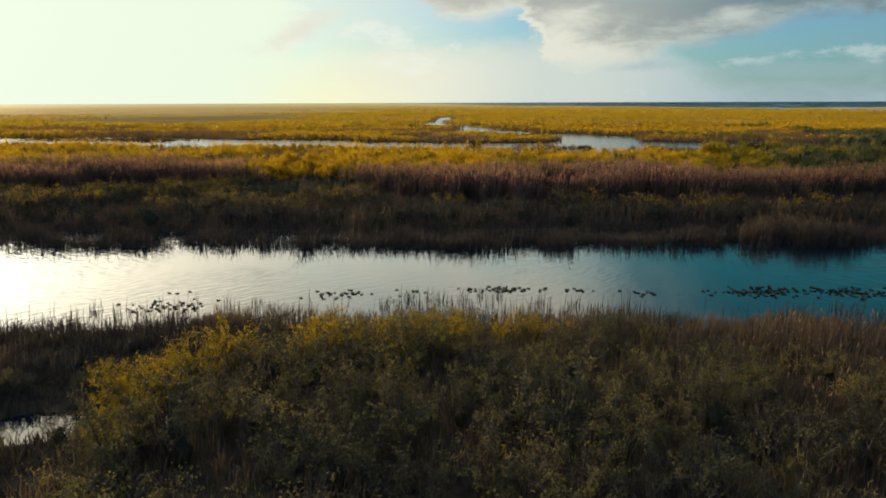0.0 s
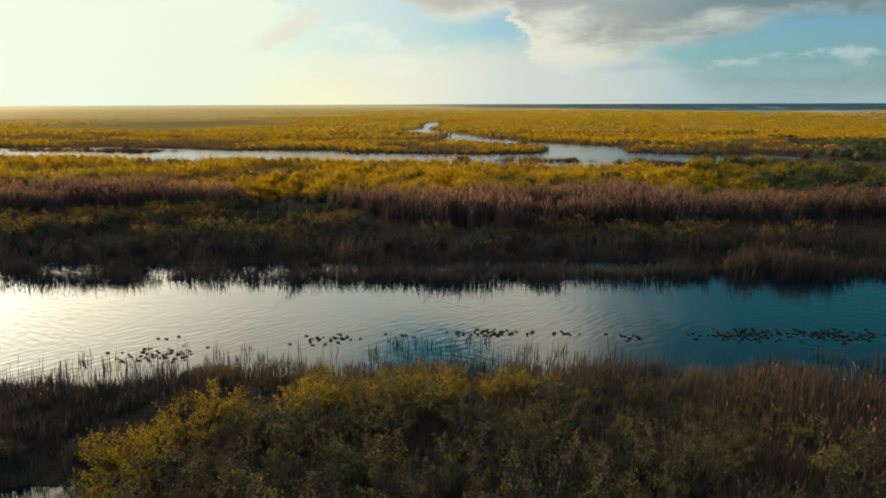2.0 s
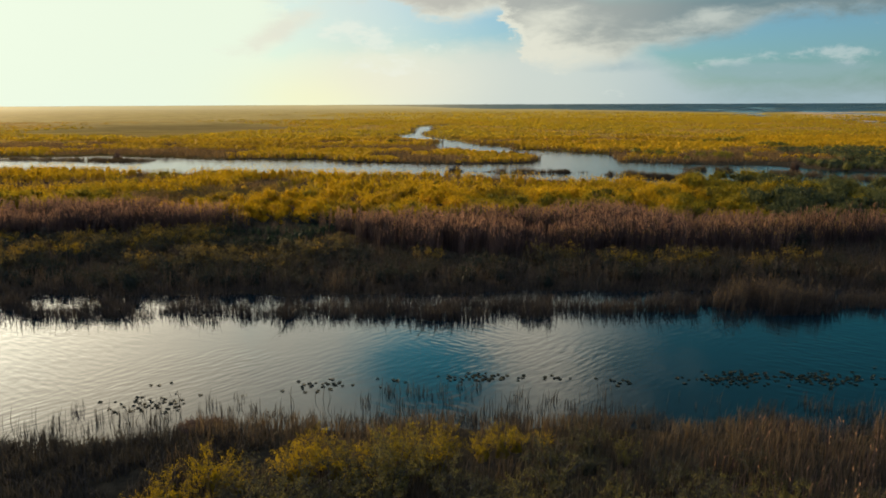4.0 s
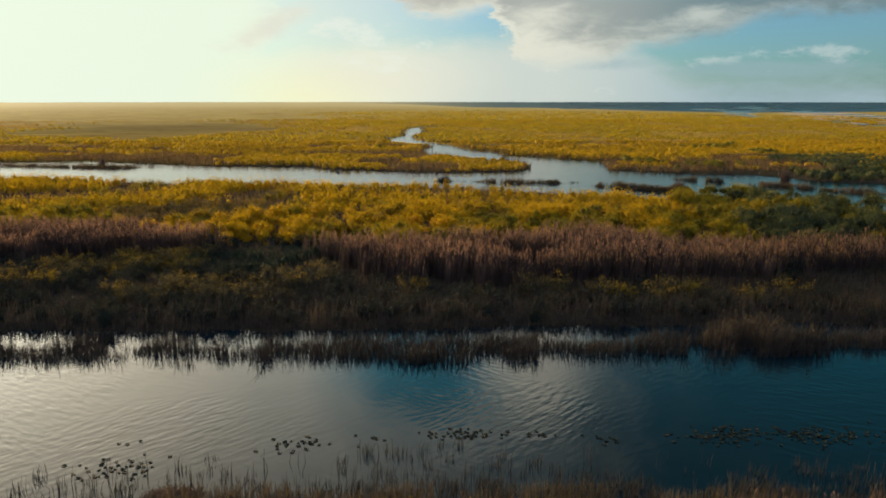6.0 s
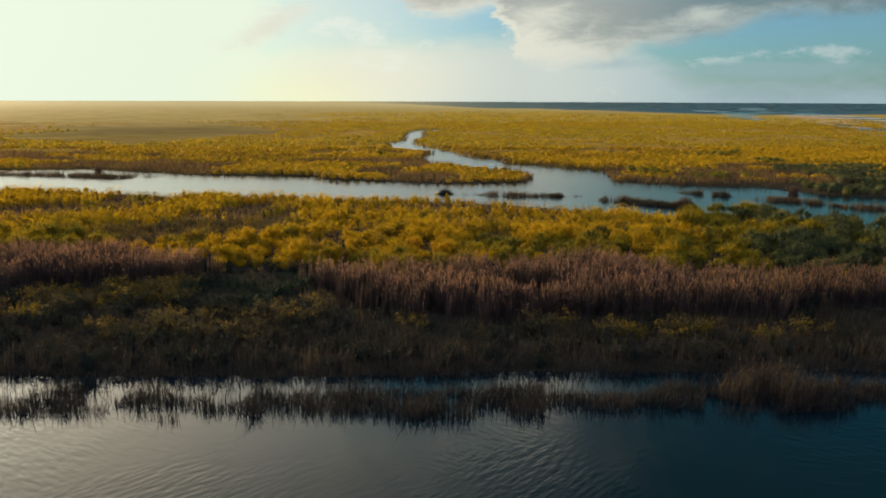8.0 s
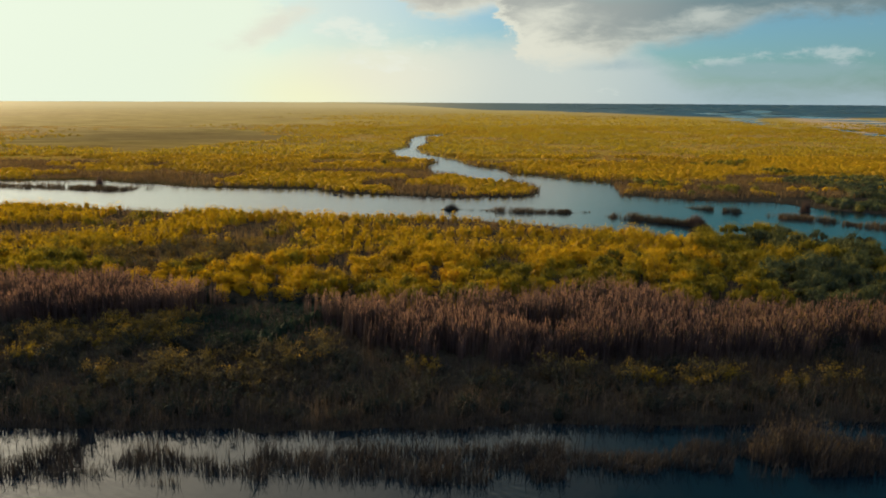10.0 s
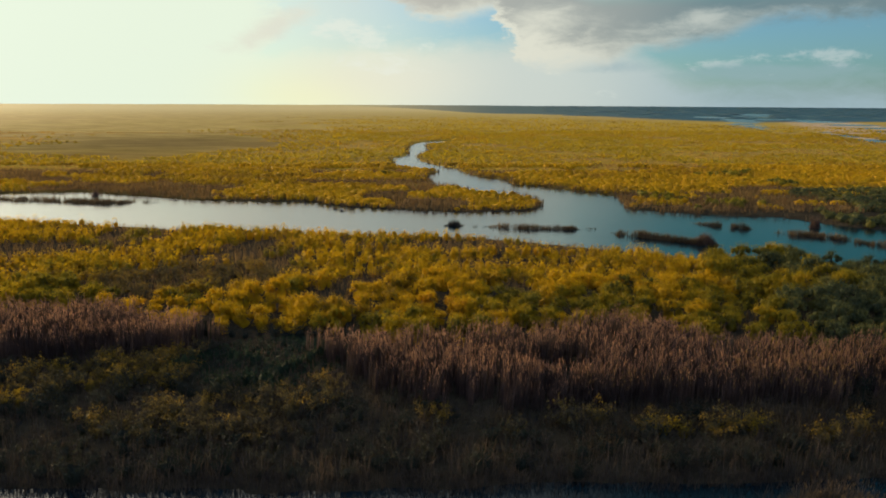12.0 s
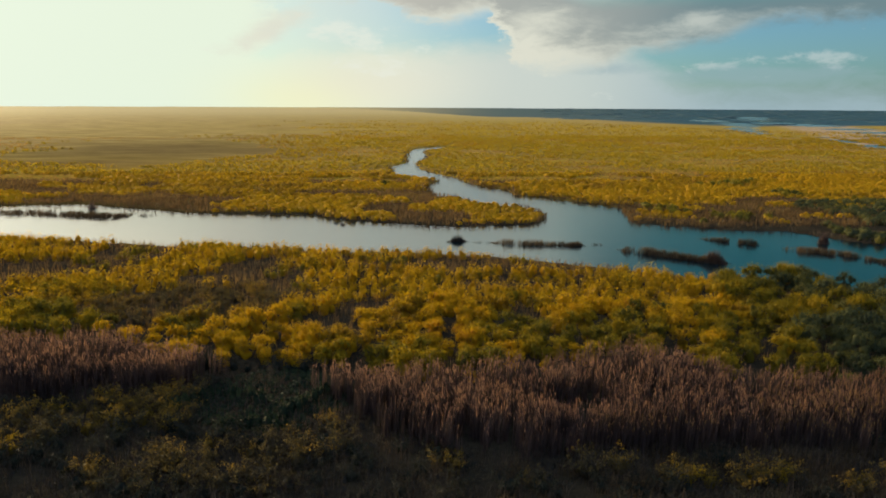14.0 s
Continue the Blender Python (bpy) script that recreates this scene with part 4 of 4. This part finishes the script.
x, y = np.append(x, [-0.8, 0.4, 16.4, 17.6, 19.4, 21.4, 23.0, 25.2, 6.0, 29, 33, 10.5, 13.0]), np.append(y, [78.3, 77.0, 74.9, 76.0, 75.4, 74.6, 75.2, 75.4, 74.5, 73, 74.6, 76.4, 77.0])
plant_out(oliv, x, y, r3, 0.75, 1.15)
lit = [shrub("yellow_shrub", r3, OLIVE_GOLD, "small yellow leaved shrub in the far bank thicket", "shrub", "yellow shrubs of the far bank", **MID) for _ in range(2)]
x, y = spaced(75, -60, -8, 78, 94, 2.2, lambda x, y: (y < REED_FRONT(x) - 0.5) & ~hollow(x, y) & golden(x, y), r3)
x, y = np.append(x, [-32.5, -30.6, -28.4, -26.2, -24.4, -29.5, -26.0, -31.0, 17.6, 19.0, 22.4, 24.6, 30.0, 0.6]), np.append(y, [89.4, 88.6, 89.6, 88.4, 88.8, 86.6, 86.4, 91.0, 75.2, 74.6, 75.2, 75.0, 74.0, 77.8])
plant_out(lit, x, y, r3, 0.55, 0.95)
x, y = scatter(38000, -66, 62, 67.6, 100, lambda x, y: (depth(x, y) < -0.1) & (y < REED_FRONT(x) + 1) & (vnoise(x, y, 2.2, 53) > 0.18))
f, _, _ = blades(x, y, land_z(x, y) - 0.05, rng.uniform(0.5, 1.5, len(x)) * (0.8 + 0.5 * vnoise(x, y, 5, 54)) * (1 + 0.35 * np.clip((74 - y) / 4, 0, 1)), 0.05, rng, 0.28)
x, y = scatter(15000, -64, 62, 66.2, 69.2, lambda x, y: (np.abs(y - 67.5) < 0.4 + 1.3 * vnoise(x, y, 1.8, 56)))
g, _, _ = blades(x, y, np.minimum(land_z(x, y), 0.1) - 0.1, rng.uniform(0.4, 1.3, len(x)), 0.05, rng, 0.4)
f = np.concatenate([f, g])
stuff("thicket_sedge", f, THICKET, "dark dry sedge between the far bank shrubs", "sedge")
x, y = scatter(9000, 4, 56, 69, 81, lambda x, y: (depth(x, y) < -0.3) & (y < REED_FRONT(x)) & (vnoise(x, y, 2.4, 57) > 0.58))
f, _, _ = blades(x, y, land_z(x, y) - 0.05, rng.uniform(0.7, 1.7, len(x)), 0.05, rng, 0.2)
stuff("thicket_reed", f, RIVER_REED, "tawny dry reed tufts along the far bank", "reed")
x, y = scatter(1000, -24, -8, 84, 101, hollow)
vine = [crowns(x, y, np.full(len(x), 0.42), np.full(len(x), 0.55), 9, np.full(len(x), 0.17), rng, rings=2, seg=6)]
for pts in ([(-25, 89.5), (-23, 91.6), (-21, 93.8), (-18.2, 92.6), (-16.5, 91.0)], [(-15.5, 86.6), (-13.5, 88.6), (-11.6, 91.6), (-9.8, 95)], [(-19, 84.5), (-16.6, 85.6), (-13.6, 85.0)]):
    t = np.sort(rng.random(46)) * (len(pts) - 1)
    x = np.interp(t, range(len(pts)), [q[0] for q in pts]) + rng.normal(0, 0.22, len(t))
    y = np.interp(t, range(len(pts)), [q[1] for q in pts]) + rng.normal(0, 0.22, len(t))
    vine.append(crowns(x, y, 1.0 + 0.7 * rng.random(len(t)), np.full(len(t), 0.5), 18, np.full(len(t), 0.18), rng, rings=2, seg=6, heart=0.7))
stuff("hollow_vines", joined(*vine), VINE, "dark green vines climbing in ridges over a hollow in the thicket", "vines")

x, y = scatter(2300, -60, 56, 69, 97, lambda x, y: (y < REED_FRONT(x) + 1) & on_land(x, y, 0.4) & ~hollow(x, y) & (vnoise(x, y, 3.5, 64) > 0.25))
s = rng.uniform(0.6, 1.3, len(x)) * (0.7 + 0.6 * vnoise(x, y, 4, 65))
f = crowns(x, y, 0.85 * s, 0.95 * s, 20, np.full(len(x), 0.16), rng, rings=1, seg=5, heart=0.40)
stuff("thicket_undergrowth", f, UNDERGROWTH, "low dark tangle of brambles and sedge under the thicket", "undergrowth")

# tall plumed reed belt: tufts of stems, each tuft with its own height
x, y = scatter(30000, -66, 66, 70, 106, lambda x, y: in_reeds(x, y) & (vnoise(x, y, 1.7, 61) > 0.22) & ((y < REED_FRONT(x) + 6) | (rng.random(len(x)) < 0.62)))
hh = (2.3 + 1.0 * vnoise(x, y, 5, 62) + 0.9 * vnoise(x, y, 1.3, 63)) * rng.uniform(0.82, 1.12, len(x)) * np.clip(0.86 + (y - REED_FRONT(x)) / 14, 0.8, 1)
EACH = 5
tx, ty = np.repeat(x, EACH) + rng.normal(0, 0.10, len(x) * EACH), np.repeat(y, EACH) + rng.normal(0, 0.10, len(x) * EACH)
th = np.repeat(hh, EACH) * rng.uniform(0.72, 1.06, len(tx))
f, tips, way = blades(tx, ty, land_z(tx, ty) - 0.05, th, 0.055, rng, 0.06)
stuff("reed_belt", f, REED_BROWN, "dense belt of tall dry brown reed", "reed")
front = np.repeat(np.clip((y - REED_FRONT(x)) / 3.5, 0.10, 1), EACH)
pk = rng.random(len(tips)) < 0.80 * front
pl = leaves((tips - unit(way) * 0.16)[pk], rng.normal(0, 1, tips[pk].shape), 0.50, 0.062, rng, 7.0)
stuff("reed_belt_plumes", pl, PLUME, "pinkish brown plumes over the tall reed belt", "reed")
pk = (rng.random(len(tips)) < np.where(tx > 27, 0.34, 0.12)) & (np.repeat(y - REED_FRONT(x), EACH) < np.where(tx > 27, 9, 4)) & (tx > 12)
pl = leaves((tips - unit(way) * 0.30)[pk], rng.normal(0, 1, tips[pk].shape), 0.40, 0.10, rng, 5.0)
stuff("straw_leaves", pl, SEDGE_TAN, "pale straw leaves on the front of the reed belt", "reed")

# island of yellow shrubs behind the reeds
r4 = np.random.default_rng(41)


def mixed(x, y):
    front = (x > 2) & (y < 118) & (vnoise(x, y, 5, 77) > 0.50)
    return front | oval(x, y, -53, 119, 12, 6) | ((y < 122) & (vnoise(x, y, 6, 78) > 0.70))


def greenwood(x, y):
    return (x > 33 + (y - 102) * 0.42 + (vnoise(x, y, 8, 71) - 0.5) * 12) & (y < 146)


ISL = dict(height=2.6, spread=1.75, lobes=8, per=58, leaf=0.165, slim=0.6)
gold = [shrub("yellow_shrub", r4, YELLOW, "rounded shrub with bright yellow leaves behind the reeds", "shrub", "yellow shrubs on the island", **ISL) for _ in range(5)]
ok = lambda x, y: (y > GROWTH_FRONT(x)) & (y < RIVER_NEAR(x) - 1.5) & on_land(x, y, 1.0) & (np.abs(x) < 12 + 0.62 * y)
bushy = lambda x, y: ok(x, y) & ~greenwood(x, y) & ~brown_patch(x, y) & ~scruff(x, y)
x, y = spaced(330, -66, 44, 94, 124, 2.45, lambda x, y: bushy(x, y) & ~mixed(x, y), r4)
plant_out(gold, x, y, r4, 0.60, 1.10, lambda x, y: 0.74 + 0.26 * float(np.clip((y - GROWTH_FRONT(x)) / 7, 0, 1)))
dusk = [shrub("olive_shrub", r4, YELLOW_GREEN, "rounded shrub with yellowish green leaves behind the reeds", "shrub", "olive shrubs on the island", **ISL) for _ in range(3)]
x, y = spaced(150, -66, 44, 94, 124, 2.45, lambda x, y: bushy(x, y) & mixed(x, y), r4)
plant_out(dusk, x, y, r4, 0.62, 1.1)
thinned = [shrub("scruffy_shrub", r4, OLIVE, "half-bare olive shrub among dry sedge on the island", "shrub", "scruffy shrubs on the island", height=2.0, spread=1.3, stems=7, twigs=5, per=9, leaf=0.18, slim=0.5, core=0.34) for _ in range(2)]
x, y = spaced(110, -48, -20, 114, 140, 2.1, lambda x, y: ok(x, y) & scruff(x, y), r4)
plant_out(thinned, x, y, r4, 0.6, 1.1)
TALL = {**ISL, "height": 3.5, "spread": 2.2, "lobes": 11, "leaf": 0.18}
x, y = spaced(185, 22, 92, 90, 146, 3.0, lambda x, y: ok(x, y) & greenwood(x, y), r4)
turning = (x < 43 + (y - 102) * 0.42 + (vnoise(x, y, 9, 79) - 0.5) * 16) | (vnoise(x, y, 4, 80) > 0.80)
pale = [shrub("turning_willow", r4, YELLOW_GREEN, "rounded willow turning from green to yellow", "tree", "turning willows on the island", **TALL) for _ in range(2)]
plant_out(pale, x[turning], y[turning], r4, 0.6, 1.0, lambda x, y: 0.66 + 0.34 * float(np.clip((y - GROWTH_FRONT(x)) / 14, 0, 1)))
big = [shrub("green_willow", r4, GREEN, "tall rounded willow with dull green leaves", "tree", "green willows on the island", **TALL) for _ in range(3)]
plant_out(big, x[~turning], y[~turning], r4, 0.62, 1.12, lambda x, y: 0.66 + 0.34 * float(np.clip((y - GROWTH_FRONT(x)) / 14, 0, 1)))
x, y = spaced(3000, -115, 95, 122, 190, 1.75, lambda x, y: bushy(x, y) & (np.abs(x) < 4 + 0.6 * y), r4)
s = r4.uniform(0.6, 1.3, len(x)) * np.clip(0.62 + (RIVER_NEAR(x) - y) / 22, 0.62, 1)
f = crowns(x, y, (1.2 + 1.3 * vnoise(x, y, 4, 76)) * s, 1.05 * s, 54, np.full(len(x), 0.26), r4, rings=2, seg=6, heart=0.58)
stuff("island_shrubs", f, YELLOW, "mass of bright yellow shrubs along the river", "shrubs")
x, y = spaced(420, -75, 60, 118, 180, 1.8, lambda x, y: ok(x, y) & (vnoise(x, y, 5, 73) > 0.78), r4)
s = r4.uniform(0.7, 1.2, len(x)) * np.clip(0.62 + (RIVER_NEAR(x) - y) / 22, 0.62, 1)
f = crowns(x, y, 1.8 * s, 1.1 * s, 46, np.full(len(x), 0.26), r4, rings=2, seg=6, heart=0.58)
stuff("island_green_shrubs", f, YELLOW_GREEN, "green shrubs scattered between the yellow ones", "shrubs")
x, y = scatter(52000, -115, 95, 92, 186, lambda x, y: ok(x, y) & (brown_patch(x, y) | scruff(x, y) | (vnoise(x, y, 3, 74) > 0.6)))
f, _, _ = blades(x, y, land_z(x, y) - 0.05, rng.uniform(0.6, 1.6, len(x)), 0.09, rng, 0.2)
stuff("island_sedge", f, SEDGE_TAN, "dry brown sedge between the island shrubs", "sedge")
# reed fringe along the near shore of the river, and strips standing in it
x, y = scatter(16000, -120, 95, 112, 200, lambda x, y: (np.abs(y - RIVER_NEAR(x) + 0.5) < 1.8) & (vnoise(x, y, 4, 75) > 0.3))
f, _, _ = blades(x, y, -0.2 + 0 * x, rng.uniform(0.6, 1.4, len(x)), 0.10, rng, 0.15)
stuff("shore_reed", f, REED_BROWN, "brown reed fringe on the river shore", "reed")


def reed_strip(name, pts, wide, tall, n, mat, label):
    t = np.sort(rng.random(n)) * (len(pts) - 1)
    px = np.interp(t, range(len(pts)), [p[0] for p in pts]) + rng.normal(0, 0.25, n)
    py = np.interp(t, range(len(pts)), [p[1] for p in pts]) + rng.normal(0, wide * 0.7, n)
    end = np.clip(np.minimum(t, len(pts) - 1 - t) / 0.35, 0.25, 1)
    k = vnoise(px, py, 1.6, 81) > 0.30 + 0.3 * (1 - end)
    px, py, end = px[k], py[k], end[k]
    grow = end * (0.55 + 0.8 * vnoise(px, py, 2.4, 82))
    f, _, _ = blades(px, py, -0.2 + 0 * px, rng.uniform(0.5, 1.2, len(px)) * tall * grow, 0.08, rng, 0.22)
    return stuff(name, f, mat, label, "reed")


reed_strip("river_reed", [(4.0, 178.6), (8, 178.2)], 0.7, 1.5, 420, RUSH, "dark reed clump standing in the river")
reed_strip("river_reed", [(8, 178), (14, 177)], 0.35, 1.1, 90, RUSH, "few thin reeds standing in the river")
reed_strip("river_reed", [(12, 177.3), (20, 174.5), (28, 173.6), (31, 173.6)], 0.8, 1.25, 1700, RIVER_REED, "long olive reed strip standing in the river")
reed_strip("river_reed", [(31, 174), (35.5, 174.8)], 0.35, 1.0, 80, RUSH, "few thin reeds standing in the river")
reed_strip("river_reed", [(36, 168.5), (41.3, 165), (45.5, 161), (49, 157.6), (53, 156)], 1.0, 1.4, 2600, RIVER_REED, "dense brown reed strip standing in the river")
reed_strip("river_reed", [(48, 158), (53.4, 155.6)], 1.0, 2.0, 900, REED_BROWN, "tall reddish reed clump in the river")
reed_strip("river_reed", [(57, 182), (62, 177), (67.5, 173.4)], 0.9, 1.4, 900, RIVER_REED, "thin olive reed strip near the river's far shore")
reed_strip("river_reed", [(68, 169), (74, 165.6), (78, 162.5), (82, 156), (90, 152)], 1.2, 1.3, 2600, RIVER_REED, "brown reed strip standing in the river")
reed_strip("river_reed", [(79.5, 176.0), (81.5, 175.6)], 0.6, 3.0, 300, REED_BROWN, "reddish reed tussock in the river")
reed_strip("river_reed", [(-118, 222), (-104, 220), (-90, 217), (-80, 214.5), (-72, 214)], 3.4, 1.2, 5200, RIVER_REED, "low brown reed islet in the river")
reed_strip("river_reed", [(-89, 229), (-86.5, 228)], 1.0, 2.3, 260, REED_BROWN, "brown tussock on the reed islet")
reed_strip("river_reed", [(-72, 216), (-66, 216)], 1.5, 1.4, 150, RUSH, "few thin reeds standing in the river")

reed_strip("river_reed", [(-22.2, 203.4), (-20.4, 202.8)], 0.35, 1.0, 120, RUSH, "small dark reed tuft off the far river shore")
reed_strip("river_reed", [(-19.8, 200.3), (-18.9, 200.0)], 0.3, 1.1, 110, RUSH, "small dark reed tuft off the far river shore")

# the plain beyond the river
def beyond(x, y):
    north = (y > RIVER_FAR(x) + 1.2) & on_land(x, y, 1.2) & (np.abs(x) < 25 + 0.64 * y)
    return north


# left bare of shrubs: the painted cloud shadow on the plain
def shadow_patch(x, y):
    return np.hypot((x + 150) / 70, (y - 490) / 105) + (vnoise(x, y, 40, 91) - 0.5) < 0.95


def thin(x, y):
    """Where the shrubs give way to brown meadow."""
    right = (x > 52) & (y < 236 - (x - 52) * 0.1) & (vnoise(x, y, 7, 93) > 0.30)
    spine = np.hypot((x + 14) / 26, (y - 262) / 6) < 1
    return (0.65 * vnoise(x, y, 34, 92) + 0.35 * vnoise(x, y, 9, 89) > 0.66) | shadow_patch(x, y) | right | spine


WOOD_EDGE = line([(-0.14, 5000), (-0.07, 3000), (0.03, 2000), (0.14, 1435), (0.26, 1220), (0.32, 1130), (0.39, 1030), (0.7, 900)])
r5 = np.random.default_rng(51)
x, y = spaced(6000, -190, 190, 200, 330, 2.1, lambda x, y: beyond(x, y) & ~thin(x, y) & (r5.random(len(x)) < 0.95), r5)
s = r5.uniform(0.75, 1.2, len(x))
f = crowns(x, y, (0.8 + 0.75 * vnoise(x, y, 9, 99)) * s, 1.4 * s, 13, np.full(len(x), 0.42), r5, rings=2, seg=5, heart=0.8)
stuff("plain_shrubs", f, FAR_YELLOW, "yellow shrubs covering the plain beyond the river", "shrubs")
x, y = spaced(9500, -400, 400, 322, 700, 3.4, lambda x, y: beyond(x, y) & ~thin(x, y) & (r5.random(len(x)) < np.clip((x + 0.30 * y) / (0.26 * y), 0, 1) + np.clip((600 - y) / 260, 0, 1) * (vnoise(x, y, 25, 94) > 0.25)) & (r5.random(len(x)) < 0.94), r5)
s = r5.uniform(0.55, 1.35, len(x))
f = crowns(x, y, (0.6 + 0.7 * vnoise(x, y, 18, 99)) * s, 2.1 * s, 9, np.full(len(x), 0.70), r5, rings=1, seg=5, heart=0.62)
stuff("distant_shrubs", f, PLAIN_YELLOW, "distant yellow shrubs of the plain", "shrubs")
x, y = spaced(2600, -420, 300, 322, 640, 4.4, lambda x, y: beyond(x, y) & thin(x, y) & ~shadow_patch(x, y) & (r5.random(len(x)) < 0.9), r5)
f = crowns(x, y, 0.3 + 0.4 * r5.random(len(x)), np.full(len(x), 2.4), 9, np.full(len(x), 0.65), r5, heart=0)
stuff("meadow_tufts", f, MEADOW_TUFT, "low tufts of dry grass in the gaps of the plain", "grass")
x, y = spaced(7000, -300, 900, 700, 1300, 9, lambda x, y: beyond(x, y) & (y < WOOD_EDGE(x / np.maximum(y, 1)) - 150) & (x > (vnoise(x, y, 60, 87) - 0.75) * 0.3 * y) & (r5.random(len(x)) < np.clip((1300 - y) / 500, 0, 0.9)), r5)
s = r5.uniform(0.5, 1.3, len(x))
f = crowns(x, y, 0.8 * s, 4.5 * s, 7, np.full(len(x), 1.5), r5, heart=0)
stuff("horizon_shrubs", f, PLAIN_YELLOW, "far yellow growth merging into the plain", "shrubs")
x, y = spaced(150, 60, 150, 200, 300, 3.6, lambda x, y: beyond(x, y) & (vnoise(x, y, 16, 96) > 0.80) & ~shadow_patch(x, y), r5)
s = r5.uniform(0.7, 1.2, len(x))
f = crowns(x, y, 1.9 * s, 1.7 * s, 26, np.full(len(x), 0.60), r5, rings=2, seg=6)
g = crowns(np.array([-14.0, -12.9, -11.9]), np.array([285.5, 285.2, 285.8]), np.array([1.6, 2.0, 1.5]), np.array([1.4, 1.6, 1.3]), 60, np.full(3, 0.4), r5, rings=2, seg=7)
f = joined(f, g)
stuff("plain_green_shrubs", f, FAR_GREEN, "dull green shrubs among the yellow plain", "shrubs")
x, y = spaced(300, 60, 135, 176, 240, 2.7, lambda x, y: beyond(x, y) & (x > 86 + 0.3 * (y - 178)) & (vnoise(x, y, 9, 97) > 0.35), r5)
s = r5.uniform(0.7, 1.2, len(x))
f = crowns(x, y, 1.7 * s, 1.7 * s, 70, np.full(len(x), 0.45), r5)
stuff("shore_green_shrubs", f, GREEN, "dark green shrubs on the far river shore", "shrubs")
x, y = scatter(6000, -200, 260, 240, 340, lambda x, y: beyond(x, y) & (thin(x, y) | (vnoise(x, y, 12, 88) > 0.7)), r5)
s = r5.uniform(0.5, 1.2, len(x))
f = crowns(x, y, 0.5 * s, 1.4 * s, 7, np.full(len(x), 0.5), r5, heart=0)
stuff("meadow_tussocks", f, MEADOW_TUFT, "low tan tussocks in the gaps of the plain", "sedge")
# brown sedge on the plain and along every far shore
x, y = scatter(70000, -170, 150, 195, 300, lambda x, y: (y > RIVER_FAR(x) - 0.5) & (depth(x, y) < 0.4) & (thin(x, y) | (depth(x, y) > -2.0)))
f, _, _ = blades(x, y, land_z(x, y) - 0.1, rng.uniform(0.8, 1.9, len(x)), 0.16, rng, 0.2)
stuff("plain_sedge", f, SEDGE_TAN, "brown sedge fringe on the far river shore", "sedge")
x, y = scatter(9000, -40, 60, 225, 530, lambda x, y: np.abs(depth(x, y) + 0.8) < 1.5)
f, _, _ = blades(x, y, land_z(x, y) - 0.1, rng.uniform(0.9, 1.9, len(x)), 0.25, rng, 0.2)
g = scatter(7000, 60, 150, 150, 215, lambda x, y: (depth(x, y) > -5.0) & (depth(x, y) < 0.4) & (y > RIVER_FAR(x) - 4), np.random.default_rng(8))
h, _, _ = blades(g[0], g[1], land_z(*g) - 0.1, rng.uniform(0.6, 1.5, len(g[0])), 0.14, rng, 0.22)
f = np.concatenate([f, h])
stuff("arm_sedge", f, SEDGE, "dark sedge lining the winding river arm", "sedge")


# woods along the horizon, haze blue put into their colour
r6 = np.random.default_rng(61)
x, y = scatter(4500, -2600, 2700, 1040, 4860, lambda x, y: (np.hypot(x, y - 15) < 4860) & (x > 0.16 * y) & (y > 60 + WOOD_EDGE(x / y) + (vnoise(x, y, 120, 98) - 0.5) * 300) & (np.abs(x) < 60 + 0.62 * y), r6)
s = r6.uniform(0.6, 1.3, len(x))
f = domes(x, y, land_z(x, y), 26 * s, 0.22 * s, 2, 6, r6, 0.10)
stuff("far_woods", f, HAZED_WOODS, "dark band of distant woods below the horizon, haze blue in its colour", "woods")
